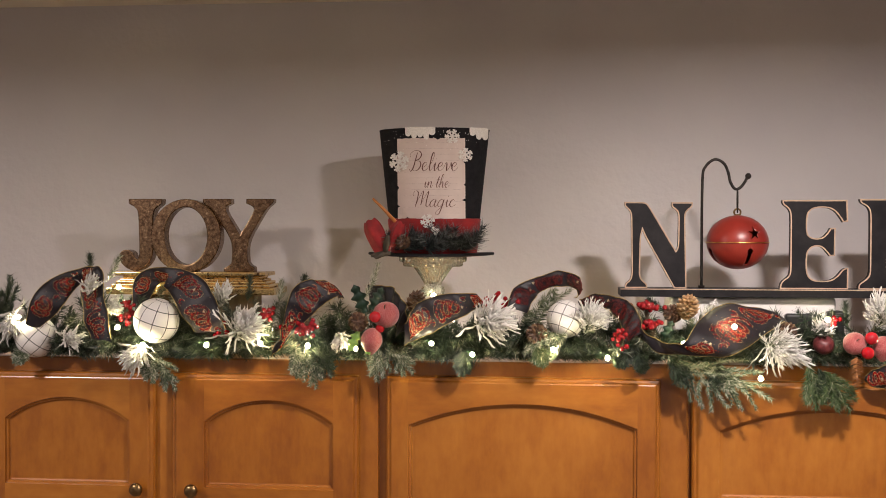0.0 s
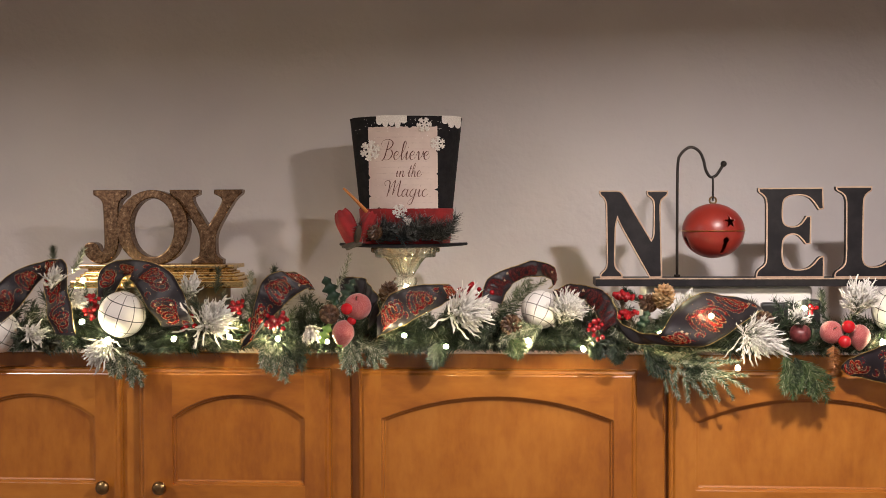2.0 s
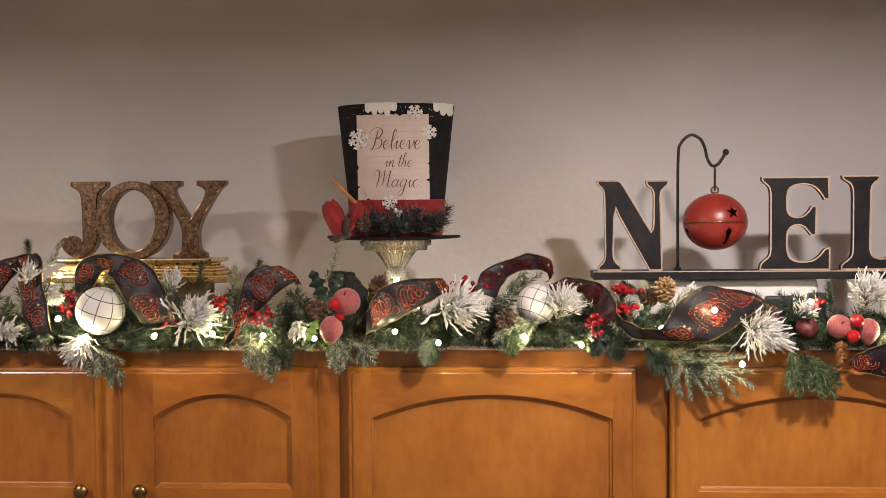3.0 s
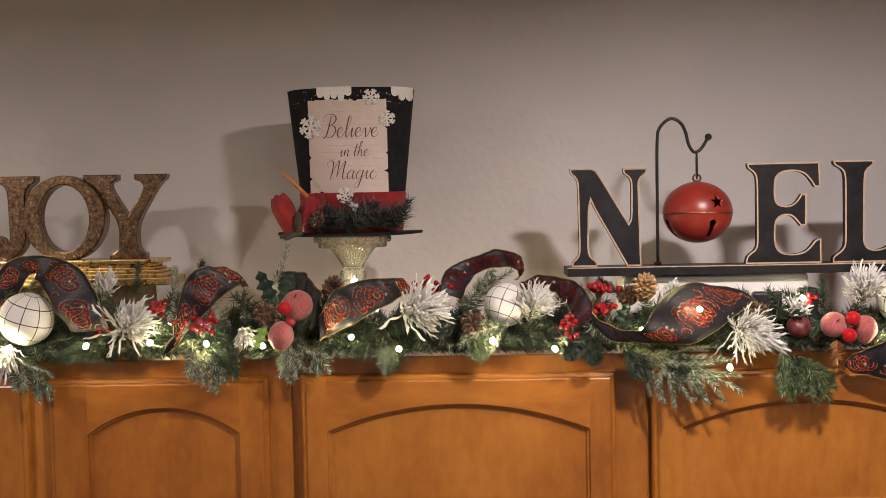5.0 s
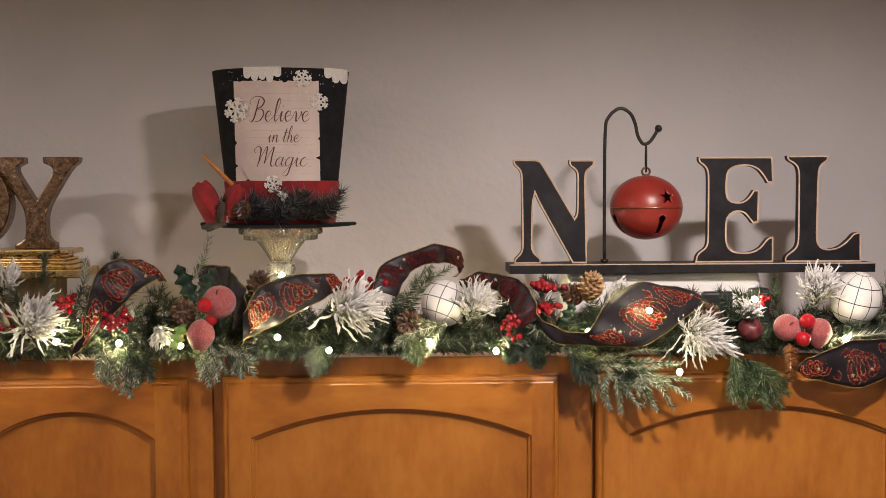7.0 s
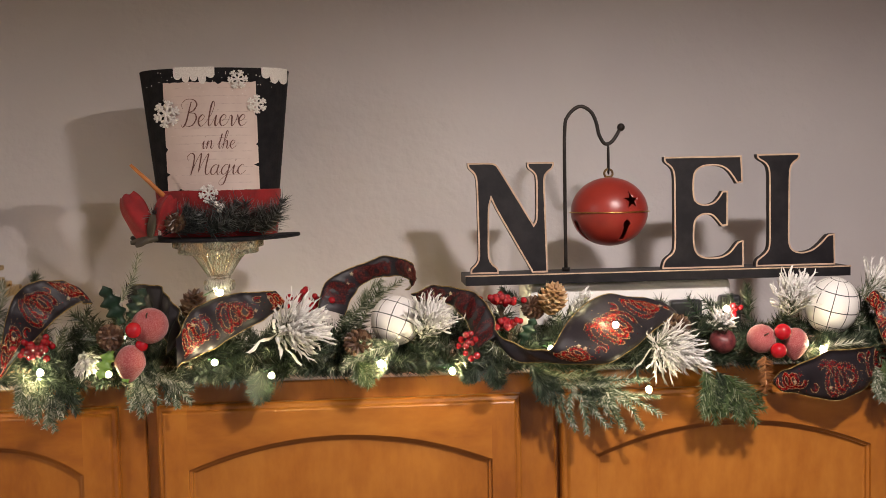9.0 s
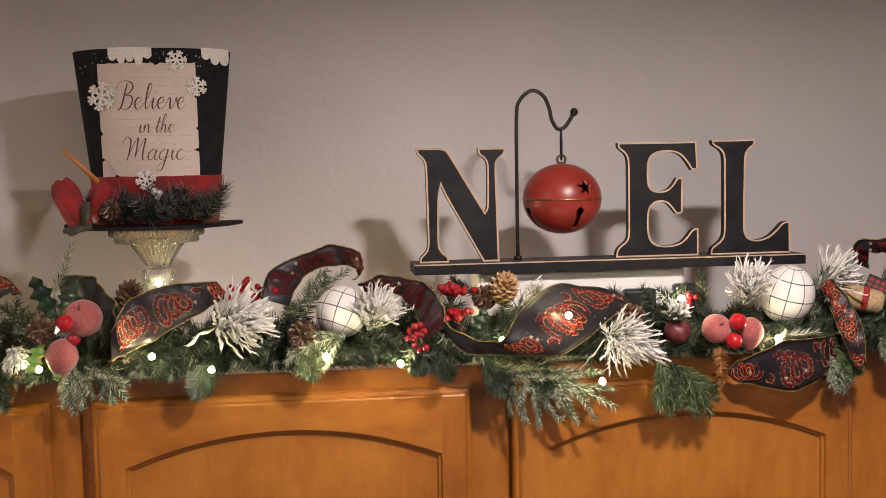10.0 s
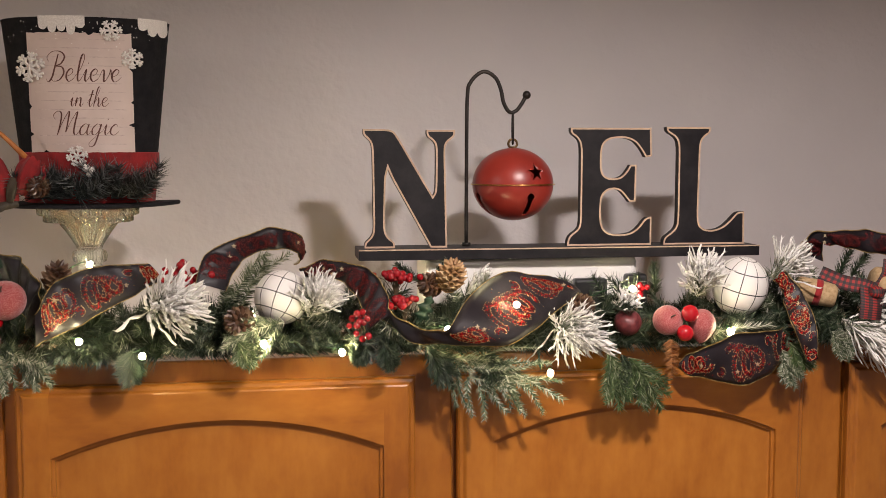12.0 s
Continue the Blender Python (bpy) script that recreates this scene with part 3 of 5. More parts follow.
v, f = loft([crown_ring(HB, 0), crown_ring(2.50, 0), crown_ring(2.60, 0), crown_ring(HT - 0.006, 0), crown_ring(HT - 0.001, 0.0005), crown_ring(HT, -0.002), crown_ring(HT - 0.002, -0.006)])
hb.append(mesh_object("crown", v, f, FELTBLACK, hat, "black felt crown", smooth=False))
brim = []
for r, z in ((0.02, 2.388), (0.99, 2.388), (1.0, 2.3905), (0.99, 2.394), (0.02, 2.3955)):
    brim.append([(-0.2555 + 0.150 * r * math.cos(a), HY + 0.095 * r * math.sin(a), z + 0.004 * abs(math.cos(a)) ** 3 * r) for a in (2 * math.pi * k / 64 for k in range(64))])
v, f = loft(brim)
hb.append(mesh_object("brim", v, f, FELTBLACK, hat))
v, f = loft([crown_ring(HB, 0.0022), crown_ring(2.43, 0.0022), crown_ring(2.476, 0.0022), crown_ring(2.477, 0.0)], False)
hb.append(mesh_object("band", v, f, FELTRED, hat, "red felt hat band"))


def draped(name, x0, x1, top, bottom, off, mat, parent, label="", cols=40, rows=6):
    """A thin sheet laid on the crown between two edge lines top(x) and bottom(x)."""
    verts, faces = [], []
    for i in range(cols + 1):
        x = x0 + (x1 - x0) * i / cols
        zt, zb = top(x), bottom(x)
        for j in range(rows + 1):
            verts.append(on_hat(x, zb + (zt - zb) * j / rows, off))
        for j in range(rows + 1):
            verts.append(on_hat(x, zb + (zt - zb) * j / rows, off - 0.0012))
    n = 2 * (rows + 1)
    for i in range(cols):
        a, b = i * n, (i + 1) * n
        for j in range(rows):
            faces.append((a + j, b + j, b + j + 1, a + j + 1))
        faces.append((a + rows, b + rows, b + n - 1, a + n - 1))
        faces.append((a, a + rows + 1, b + rows + 1, b))
    faces += [tuple(range(rows + 1)) + tuple(range(n - 1, rows, -1)), tuple(range(cols * n, cols * n + rows + 1))[::-1] + tuple(range(cols * n + rows + 1, cols * n + n))]
    return mesh_object(name, verts, faces, mat, parent, label)


def ragged(seed, amount):
    return lambda x: amount * (noise.noise((x * 160, seed, 0)) + 0.6 * noise.noise((x * 420, seed, 3)))


r1, r2 = ragged(1.3, 0.0018), ragged(7.7, 0.0010)
hb.append(draped("parchment", -0.3285, -0.1720, lambda x: 2.6615 + r1(x) - 0.006 * max(0, 1 - abs(x + 0.233) / 0.004), lambda x: 2.4765 + r2(x) + 0.004 * max(0, 1 - abs(x + 0.305) / 0.005), 0.0022, PAPER, hat, "cream parchment with a brown script verse"))
for k in range(13):
    z = 2.489 + k * 0.0135
    hb.append(draped("script_line", -0.318 + 0.004 * (k % 3), -0.182 - 0.005 * (k % 2), lambda x, z=z: z + 0.0010 + 0.0007 * noise.noise((x * 500, z * 90, 0)),
                     lambda x, z=z: z - 0.0003 + 0.0009 * noise.noise((x * 700, z * 90, 5)), 0.0025, PAPERLINE, hat, "faded line of script", cols=60, rows=1))


# black burnt notches at the sheet's sides, and stray glitter on the crown
for nx, nz, nw, nh in ((-0.1722, 2.607, 0.0034, 0.007), (-0.1722, 2.555, 0.0030, 0.005), (-0.1722, 2.5195, 0.0072, 0.006), (-0.3283, 2.548, 0.0034, 0.009), (-0.3283, 2.505, 0.0050, 0.006), (-0.3283, 2.630, 0.0030, 0.008)):
    hb.append(draped("burnt_notch", nx - nw, nx + nw, lambda x, c=nx, w=nw, z=nz, h=nh: z + h * 0.5 * (1 - abs(x - c) / w) + 0.0004, lambda x, c=nx, w=nw, z=nz, h=nh: z - h * 0.5 * (1 - abs(x - c) / w) - 0.0004,
                     0.0027, FELTBLACK, hat, "dark burnt notch", cols=6, rows=1))
speck_rng, specks = random.Random(5), []
for k in range(70):
    sx = speck_rng.uniform(-0.362, -0.135)
    sz = HT - 0.006 - abs(speck_rng.gauss(0, 0.022))
    if abs(sx - HX) < 0.098 * (1 - 0.12 * (HT - sz) / 0.1) or k % 3 == 0:
        specks.append(ball(on_hat(sx, sz, 0.0026 if sz < 2.66 else 0.0008), speck_rng.uniform(0.0005, 0.0010), 4, 5))
v, f = joined(specks)


def drips(x0, x1, depths):
    n = len(depths)

    def low(x):
        t = min(max((x - x0) / (x1 - x0), 0), 0.9999) * n
        return HT - 0.004 - depths[int(t)] * math.sqrt(max(0, 1 - (2 * (t - int(t)) - 1) ** 2)) * 0.5 - depths[int(t)] * 0.5
    return low


hb.append(tagged(mesh_object("glitter_specks", v, f, GLITTERWHITE, hat, "stray white glitter"), kind="stuff"))
hb.append(draped("snow_cap", -0.309, -0.239, lambda x: HT + 0.001, drips(-0.309, -0.239, [0.016, 0.021, 0.019, 0.024, 0.014]), 0.003, GLITTERWHITE, hat, "white glitter snow drip", 60))
hb.append(draped("snow_cap", -0.162, -0.1215, lambda x: HT + 0.001, drips(-0.162, -0.1215, [0.014, 0.022, 0.022]), 0.003, GLITTERWHITE, hat, "white glitter snow drip", 40))


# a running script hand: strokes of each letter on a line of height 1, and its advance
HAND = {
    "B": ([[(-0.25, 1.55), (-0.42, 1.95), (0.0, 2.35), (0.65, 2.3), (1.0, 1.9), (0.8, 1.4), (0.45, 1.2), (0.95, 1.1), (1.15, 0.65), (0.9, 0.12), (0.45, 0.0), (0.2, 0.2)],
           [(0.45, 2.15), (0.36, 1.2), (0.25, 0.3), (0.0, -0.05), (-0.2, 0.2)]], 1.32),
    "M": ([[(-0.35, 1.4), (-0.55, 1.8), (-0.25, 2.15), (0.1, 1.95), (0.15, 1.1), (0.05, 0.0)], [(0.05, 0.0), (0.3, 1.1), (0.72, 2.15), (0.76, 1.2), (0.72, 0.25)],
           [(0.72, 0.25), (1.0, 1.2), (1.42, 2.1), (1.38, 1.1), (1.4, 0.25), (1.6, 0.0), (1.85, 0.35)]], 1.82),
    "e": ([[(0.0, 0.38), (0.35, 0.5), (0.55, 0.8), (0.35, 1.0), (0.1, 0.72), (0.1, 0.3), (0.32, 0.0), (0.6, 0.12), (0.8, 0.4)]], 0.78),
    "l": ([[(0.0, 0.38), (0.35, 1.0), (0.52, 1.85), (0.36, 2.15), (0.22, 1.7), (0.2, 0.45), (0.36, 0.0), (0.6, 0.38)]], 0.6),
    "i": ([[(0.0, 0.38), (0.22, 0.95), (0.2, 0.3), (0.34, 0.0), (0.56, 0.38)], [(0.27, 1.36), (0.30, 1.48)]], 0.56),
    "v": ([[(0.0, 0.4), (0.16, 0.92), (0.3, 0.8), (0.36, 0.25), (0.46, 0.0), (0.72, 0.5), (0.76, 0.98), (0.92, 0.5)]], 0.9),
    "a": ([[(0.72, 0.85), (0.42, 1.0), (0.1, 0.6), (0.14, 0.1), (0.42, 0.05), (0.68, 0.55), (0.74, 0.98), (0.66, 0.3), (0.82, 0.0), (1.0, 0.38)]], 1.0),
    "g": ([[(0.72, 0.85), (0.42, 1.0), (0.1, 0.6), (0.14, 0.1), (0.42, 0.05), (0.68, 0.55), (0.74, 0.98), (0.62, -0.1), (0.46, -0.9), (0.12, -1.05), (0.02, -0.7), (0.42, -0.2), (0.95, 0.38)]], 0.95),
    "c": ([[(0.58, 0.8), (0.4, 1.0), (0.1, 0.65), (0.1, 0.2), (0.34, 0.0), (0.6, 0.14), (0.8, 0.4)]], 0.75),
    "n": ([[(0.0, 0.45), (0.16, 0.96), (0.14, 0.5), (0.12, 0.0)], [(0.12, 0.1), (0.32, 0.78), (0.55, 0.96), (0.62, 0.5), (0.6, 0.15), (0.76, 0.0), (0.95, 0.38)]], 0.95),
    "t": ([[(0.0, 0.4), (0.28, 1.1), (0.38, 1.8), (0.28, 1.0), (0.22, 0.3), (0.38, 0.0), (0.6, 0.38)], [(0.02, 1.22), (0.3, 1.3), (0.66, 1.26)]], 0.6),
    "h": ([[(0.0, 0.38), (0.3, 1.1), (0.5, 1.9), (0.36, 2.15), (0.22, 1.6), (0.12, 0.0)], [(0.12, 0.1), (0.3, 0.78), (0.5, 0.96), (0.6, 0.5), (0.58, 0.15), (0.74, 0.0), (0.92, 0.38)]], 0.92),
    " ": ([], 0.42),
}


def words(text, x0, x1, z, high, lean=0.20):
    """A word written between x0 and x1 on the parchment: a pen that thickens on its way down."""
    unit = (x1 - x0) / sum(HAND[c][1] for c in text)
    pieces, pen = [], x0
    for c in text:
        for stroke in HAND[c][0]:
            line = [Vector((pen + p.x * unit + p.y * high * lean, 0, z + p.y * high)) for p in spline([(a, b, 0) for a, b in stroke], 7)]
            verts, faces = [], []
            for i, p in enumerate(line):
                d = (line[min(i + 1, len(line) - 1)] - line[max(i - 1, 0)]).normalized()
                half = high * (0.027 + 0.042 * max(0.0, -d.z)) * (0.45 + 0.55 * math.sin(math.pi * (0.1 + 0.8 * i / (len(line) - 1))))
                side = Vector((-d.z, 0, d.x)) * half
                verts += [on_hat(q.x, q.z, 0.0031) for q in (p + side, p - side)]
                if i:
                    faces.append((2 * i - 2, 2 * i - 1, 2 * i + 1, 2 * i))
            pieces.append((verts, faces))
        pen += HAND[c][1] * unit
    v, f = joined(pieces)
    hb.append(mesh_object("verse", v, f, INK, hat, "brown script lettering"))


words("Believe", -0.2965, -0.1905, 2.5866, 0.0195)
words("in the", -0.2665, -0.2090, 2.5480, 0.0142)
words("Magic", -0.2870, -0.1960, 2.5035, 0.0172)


def snowflake(x, z, r, turn):
    pieces = []
    for k in range(6):
        a = turn + math.pi * k / 3
        d, s = Vector((math.cos(a), 0, math.sin(a))), Vector((-math.sin(a), 0, math.cos(a)))
        o = Vector((0, 0, 0))
        pieces.append(tube([o, d * r], r * 0.11, 5))
        for t, ln in ((0.45, 0.28), (0.72, 0.30)):
            for sg in (-1, 1):
                pieces.append(tube([d * r * t, d * r * (t + ln * 0.6) + s * sg * r * ln], r * 0.10, 5))
    v, f = joined(pieces)
    hb.append(mesh_object("snowflake", [on_hat(x + p.x, z + p.z, 0.0055 + p.y) for p in v], f, GLITTERWHITE, hat, "white glitter snowflake"))


snowflake(-0.323, 2.6085, 0.0235, 0.3)
snowflake(-0.2015, 2.6655, 0.0165, 0.1)
snowflake(-0.1725, 2.6235, 0.0160, 0.5)
snowflake(-0.257, 2.4705, 0.0165, 0.2)


def needle(base, tip, r):
    """A tapered three-sided needle."""
    b, t = Vector(base), Vector(tip)
    d = (t - b).normalized()
    s = d.orthogonal().normalized()
    u = d.cross(s)
    vs = [b + s * r, b + (u * 0.87 - s * 0.5) * r, b + (-u * 0.87 - s * 0.5) * r, t]
    return vs, [(0, 1, 3), (1, 2, 3), (2, 0, 3)]


def rod(base, tip, r0, r1):
    """A blunt five-sided flocked rod, swollen at the tip."""
    b, t = Vector(base), Vector(tip)
    return tube([b, b.lerp(t, 0.5), b.lerp(t, 0.86), t], lambda q: r0 + (r1 - r0) * min(q * 1.2, 1) if q < 0.95 else r1 * 0.5, 5)


rng = random.Random(7)


def rand_dir(main, spread):
    d = Vector(main).normalized()
    while True:
        w = Vector((rng.uniform(-1, 1), rng.uniform(-1, 1), rng.uniform(-1, 1)))
        if 0.05 < w.length < 1:
            break
    return (d + w.normalized() * spread * math.sqrt(rng.random())).normalized()


def sprig_mesh(base, tip, ln, count, r, lean=0.9, sag=0.0, flat=None):
    """A twig from base to tip, thick with needles that lean towards its tip. flat: an axis along which the needles are squeezed."""
    b, t = Vector(base), Vector(tip)
    mid = b.lerp(t, 0.5) + Vector((rng.uniform(-1, 1), rng.uniform(-1, 1), rng.uniform(-0.3, 1))) * (t - b).length * 0.10 - Vector((0, 0, sag))
    path = spline([b, mid, t], 6)
    pieces = [tube(path, lambda q: 0.0016 * (1 - 0.6 * q), 5)]
    for i in range(count):
        q = (i + rng.random()) / count
        x = q * (len(path) - 1)
        k = min(int(x), len(path) - 2)
        p = path[k].lerp(path[k + 1], x - k)
        d = (path[k + 1] - path[k]).normalized()
        s = d.orthogonal().normalized()
        s.rotate(Matrix.Rotation(rng.uniform(0, 6.283), 3, d))
        if flat:
            s = (s - Vector(flat) * s.dot(Vector(flat)) * 0.75).normalized()
        w = (d * lean * rng.uniform(0.7, 1.3) + s).normalized()
        pieces.append(needle(p, p + w * ln * rng.uniform(0.65, 1.15) * (1 - 0.35 * q * q), r))
    return joined(pieces)


def small_cone(name, at, axis, length, width, mat, parent=None, label=""):
    """A pine cone: overlapping scales set in a spiral round a core."""
    d = Vector(axis).normalized()
    s = d.orthogonal().normalized()
    u = d.cross(s)
    a0 = Vector(at) - d * length * 0.5
    pieces = [tube([a0 + d * length * q for q in (0.02, 0.3, 0.6, 0.9)], lambda q: width * (0.32 - 0.22 * q), 7)]
    n = 64
    for k in range(n):
        q = (k + 0.5) / n
        ang = k * 2.39996
        rad = width * 0.5 * (0.25 + 1.25 * math.sin(math.pi * (0.12 + 0.80 * q)) ** 0.8) * 0.72
        out = s * math.cos(ang) + u * math.sin(ang)
        side = d.cross(out)
        p0 = a0 + d * length * q + out * rad * 0.25
        tip = a0 + d * (length * (q + 0.10)) + out * rad
        wd, th = width * 0.15 * (1.15 - 0.5 * q), width * 0.035
        vs = [p0 + side * wd * 0.4, p0 - side * wd * 0.4, tip - side * wd * 0.8 - d * th, tip + side * wd * 0.8 - d * th, tip + out * th * 2 + d * th * 1.5,
              p0.lerp(tip, 0.7) + side * wd - d * th * 3, p0.lerp(tip, 0.7) - side * wd - d * th * 3]
        pieces.append((vs, [(0, 1, 4), (1, 2, 4), (2, 3, 4), (3, 0, 4), (0, 3, 5), (1, 6, 2), (0, 5, 6, 1), (5, 3, 2, 6)]))
    v, f = joined(pieces)
    ob = mesh_object(name, v, f, mat, parent, label)
    return ob


# greenery, cone, red petals and stick on the brim
for k in range(24):
    q = (k + rng.random()) / 24
    bx = -0.325 + 0.165 * q
    tx, tz = bx + rng.uniform(-0.035, 0.045), 2.408 + rng.uniform(0.0, 0.040) + (0.016 if q > 0.55 else 0.005)
    v, f = sprig_mesh((bx, 2.622, 2.404), (tx, 2.598 + rng.uniform(-0.012, 0.02), tz), rng.uniform(0.032, 0.042), 120, 0.0009)
    hb.append(mesh_object("wreath_sprig", v, f, DARKNEEDLE, hat, "dark frosted pine sprig"))
hb.append(small_cone("hat_cone", (-0.309, 2.595, 2.424), (-0.3, -1, 0.2), 0.030, 0.032, CONE, hat, "small brown pine cone"))


def petal(base, tip, width, bulge, mat, label, name="petal", fold=1.0):
    """A cupped, creased lobe of felt, or with fold 0 a smooth leaf."""
    b, t = Vector(base), Vector(tip)
    d = t - b
    side = d.cross(Vector((0, -1, 0))).normalized()
    verts, faces, m, n = [], [], 16, 14
    for thick in (0.0, 0.002):
        for i in range(m + 1):
            q = i / m
            w = width * math.sin(math.pi * (0.14 + 0.76 * q)) ** 0.6 * (1 + fold * 0.16 * math.sin(6.5 * q + 30 * b.x))
            for j in range(n + 1):
                s = 2 * j / n - 1
                verts.append(b + d * q + side * w * s + Vector((0, -1, 0)) * (bulge * (1 - s * s) * math.sin(math.pi * (0.12 + 0.8 * q)) + fold * 0.0045 * math.sin(6 * s + 4 * q) - thick) + Vector((0, 0, fold * 0.004 * math.sin(5 * s + 2 * q) * q)))
    o = (m + 1) * (n + 1)
    for i in range(m):
        for j in range(n):
            a = i * (n + 1) + j
            faces.append((a, a + 1, a + n + 2, a + n + 1))
            faces.append((o + a, o + a + n + 1, o + a + n + 2, o + a + 1))
    for i in range(m):
        for a in (i * (n + 1), i * (n + 1) + n):
            faces.append((a, a + n + 1, o + a + n + 1, o + a))
    hb.append(mesh_object(name, verts, faces, mat, hat, label, smooth=True))


petal((-0.354, 2.598, 2.396), (-0.388, 2.590, 2.472), 0.024, 0.022, FELTRED, "folded red felt petal", "petal", 0.55)
petal((-0.343, 2.600, 2.414), (-0.314, 2.590, 2.468), 0.018, 0.016, FELTRED, "folded red felt petal", "petal", 0.55)
petal((-0.330, 2.600, 2.425), (-0.300, 2.592, 2.452), 0.013, 0.010, FELTRED, "folded red felt petal")
petal((-0.338, 2.585, 2.398), (-0.382, 2.578, 2.391), 0.0065, 0.004, GREENLEAFBROWN, "dried brown leaf", "leaf", 0.0)
petal((-0.350, 2.580, 2.400), (-0.341, 2.568, 2.438), 0.0075, 0.006, GREENLEAFBROWN, "dried brown leaf", "leaf", 0.0)
petal((-0.352, 2.580, 2.398), (-0.372, 2.570, 2.386), 0.0060, 0.004, GREENLEAFBROWN, "dried brown leaf", "leaf", 0.0)
v, f = tube([(-0.320, 2.598, 2.460), (-0.350, 2.590, 2.493), (-0.379, 2.585, 2.522)], lambda q: 0.0048 - 0.0022 * q, 10)
hb.append(mesh_object("stick", v, f, ORANGE, hat, "orange tapered stick", smooth=True))
for bx, bz, rr in ((-0.242, 2.452, 0.006), (-0.234, 2.449, 0.0055), (-0.237, 2.442, 0.005)):
    v, f = ball((bx, 2.612, bz), rr)
    hb.append(mesh_object("pearl", v, f, GLITTERWHITE, hat, "pale frosted berry", smooth=True))
for o in hb:
    o.matrix_parent_inverse = inv

stand = thing("cake_stand", "fluted clear pressed-glass pedestal stand", "glass stand", at=(-0.2485, 2.665, TOP_Z))
rows_z = [(0.052, 0.000), (0.054, 0.004), (0.048, 0.012), (0.030, 0.030), (0.018, 0.060), (0.014, 0.100), (0.0185, 0.127), (0.0195, 0.133), (0.0185, 0.137), (0.0240, 0.141), (0.0262, 0.149),
          (0.0240, 0.157), (0.0195, 0.160), (0.0195, 0.166), (0.0230, 0.172), (0.0330, 0.189), (0.0430, 0.203), (0.0455, 0.2045), (0.063, 0.205), (0.0650, 0.207), (0.0650, 0.2145), (0.0720, 0.2165),
          (0.0735, 0.2185), (0.0735, 0.2265), (0.070, 0.2278),
          (0.066, 0.2278), (0.064, 0.2225), (0.056, 0.2140), (0.0400, 0.2060), (0.0285, 0.1900), (0.0180, 0.1740), (0.0140, 0.1660), (0.0040, 0.1640)]
v, f = lathe(rows_z, 240, 30, 0.08, set(range(9, 12)) | set(range(13, 24)))
mesh_object("pedestal", v, f, GLASS, stand, smooth=True)


# ---- the garland along the cabinet tops ----
garland = thing("garland", "frosted artificial pine garland lying along the cabinet tops", "garland", at=(-0.1, 2.5, TOP_Z))
ginv = Matrix.Translation(garland.location).inverted()


def branch(base, tip, ln=0.034, count=130, r=0.0008, mat=GREEN, lean=0.9, sag=0.0, flat=None, name="branch", label=""):
    v, f = sprig_mesh(base, tip, ln, count, r, lean, sag, flat)
    o = mesh_object(name, v, f, mat, garland, label)
    o.matrix_parent_inverse = ginv


# the thick green body, from end to end
v, f = tube(spline([(-1.75, 2.53, TOP_Z + 0.035), (-1.2, 2.52, TOP_Z + 0.03), (-0.6, 2.53, TOP_Z + 0.04), (0.0, 2.53, TOP_Z + 0.03), (0.6, 2.52, TOP_Z + 0.035), (1.1, 2.52, TOP_Z + 0.04), (1.7, 2.53, TOP_Z + 0.035)], 8), 0.007, 6)
o = mesh_object("stem", v, f, BARK, garland, "twisted brown garland stem")
o.matrix_parent_inverse = ginv
x = -1.75
while x < 1.70:
    for k in range(10 if -1.3 < x < 1.2 else 3):
        bx = x + rng.uniform(-0.02, 0.02)
        out = rng.choice((-1, 1))
        kind = rng.random()
        base = (bx, 2.52 + rng.uniform(-0.02, 0.03), TOP_Z + rng.uniform(0.02, 0.05))
        if kind < 0.34:      # low along the front edge
            base = (bx, 2.490 + rng.uniform(-0.01, 0.01), TOP_Z + rng.uniform(0.012, 0.03))
            tip = (bx + out * rng.uniform(0.02, 0.07), 2.462 + rng.uniform(-0.015, 0.02), TOP_Z + rng.uniform(0.010, 0.042))
        elif kind < 0.58:    # forwards over the front
            tip = (bx + out * rng.uniform(0.01, 0.06), 2.455 + rng.uniform(-0.02, 0.02), TOP_Z + rng.uniform(0.020, 0.065))
        elif kind < 0.84:    # upwards
            tip = (bx + out * rng.uniform(0.02, 0.06), 2.50 + rng.uniform(-0.03, 0.05), TOP_Z + rng.uniform(0.060, 0.120) + (0.025 if bx < -0.35 else 0))
        else:                # back
            tip = (bx + out * rng.uniform(0.02, 0.07), 2.60 + rng.uniform(-0.02, 0.03), TOP_Z + rng.uniform(0.03, 0.08))
        branch(base, tip, rng.uniform(0.024, 0.034), 120, 0.0010, OLIVE if rng.random() < 0.13 else GREEN)
    x += 0.042

# darker inner growth behind the ribbons
for k in range(120):
    bx = -1.28 + 2.45 * (k + rng.random()) / 120
    high = 0.135 if bx < -0.3 else (0.10 if bx < 0.32 else (0.065 if bx < 0.84 else 0.10))
    branch((bx, 2.545 + rng.uniform(-0.02, 0.02), TOP_Z + 0.03), (bx + rng.uniform(-0.05, 0.05), 2.555 + rng.uniform(-0.03, 0.03), TOP_Z + high * rng.uniform(0.6, 1.0)), 0.030, 105, 0.0010, GREEN, 0.9, 0.0, None, "inner_twig")

# a low fringe along the front edge
x = -1.34
while x < 1.25:
    out = rng.choice((-1, 1))
    y0 = 2.512 + rng.uniform(-0.012, 0.010)
    branch((x, y0, TOP_Z + rng.uniform(0.010, 0.020)), (x + out * 0.065, y0 - rng.uniform(0.0, 0.02), TOP_Z + rng.uniform(0.012, 0.024)), 0.019, 95, 0.0010, GREEN, 0.8, 0.0, None, "fringe_twig")
    x += 0.019

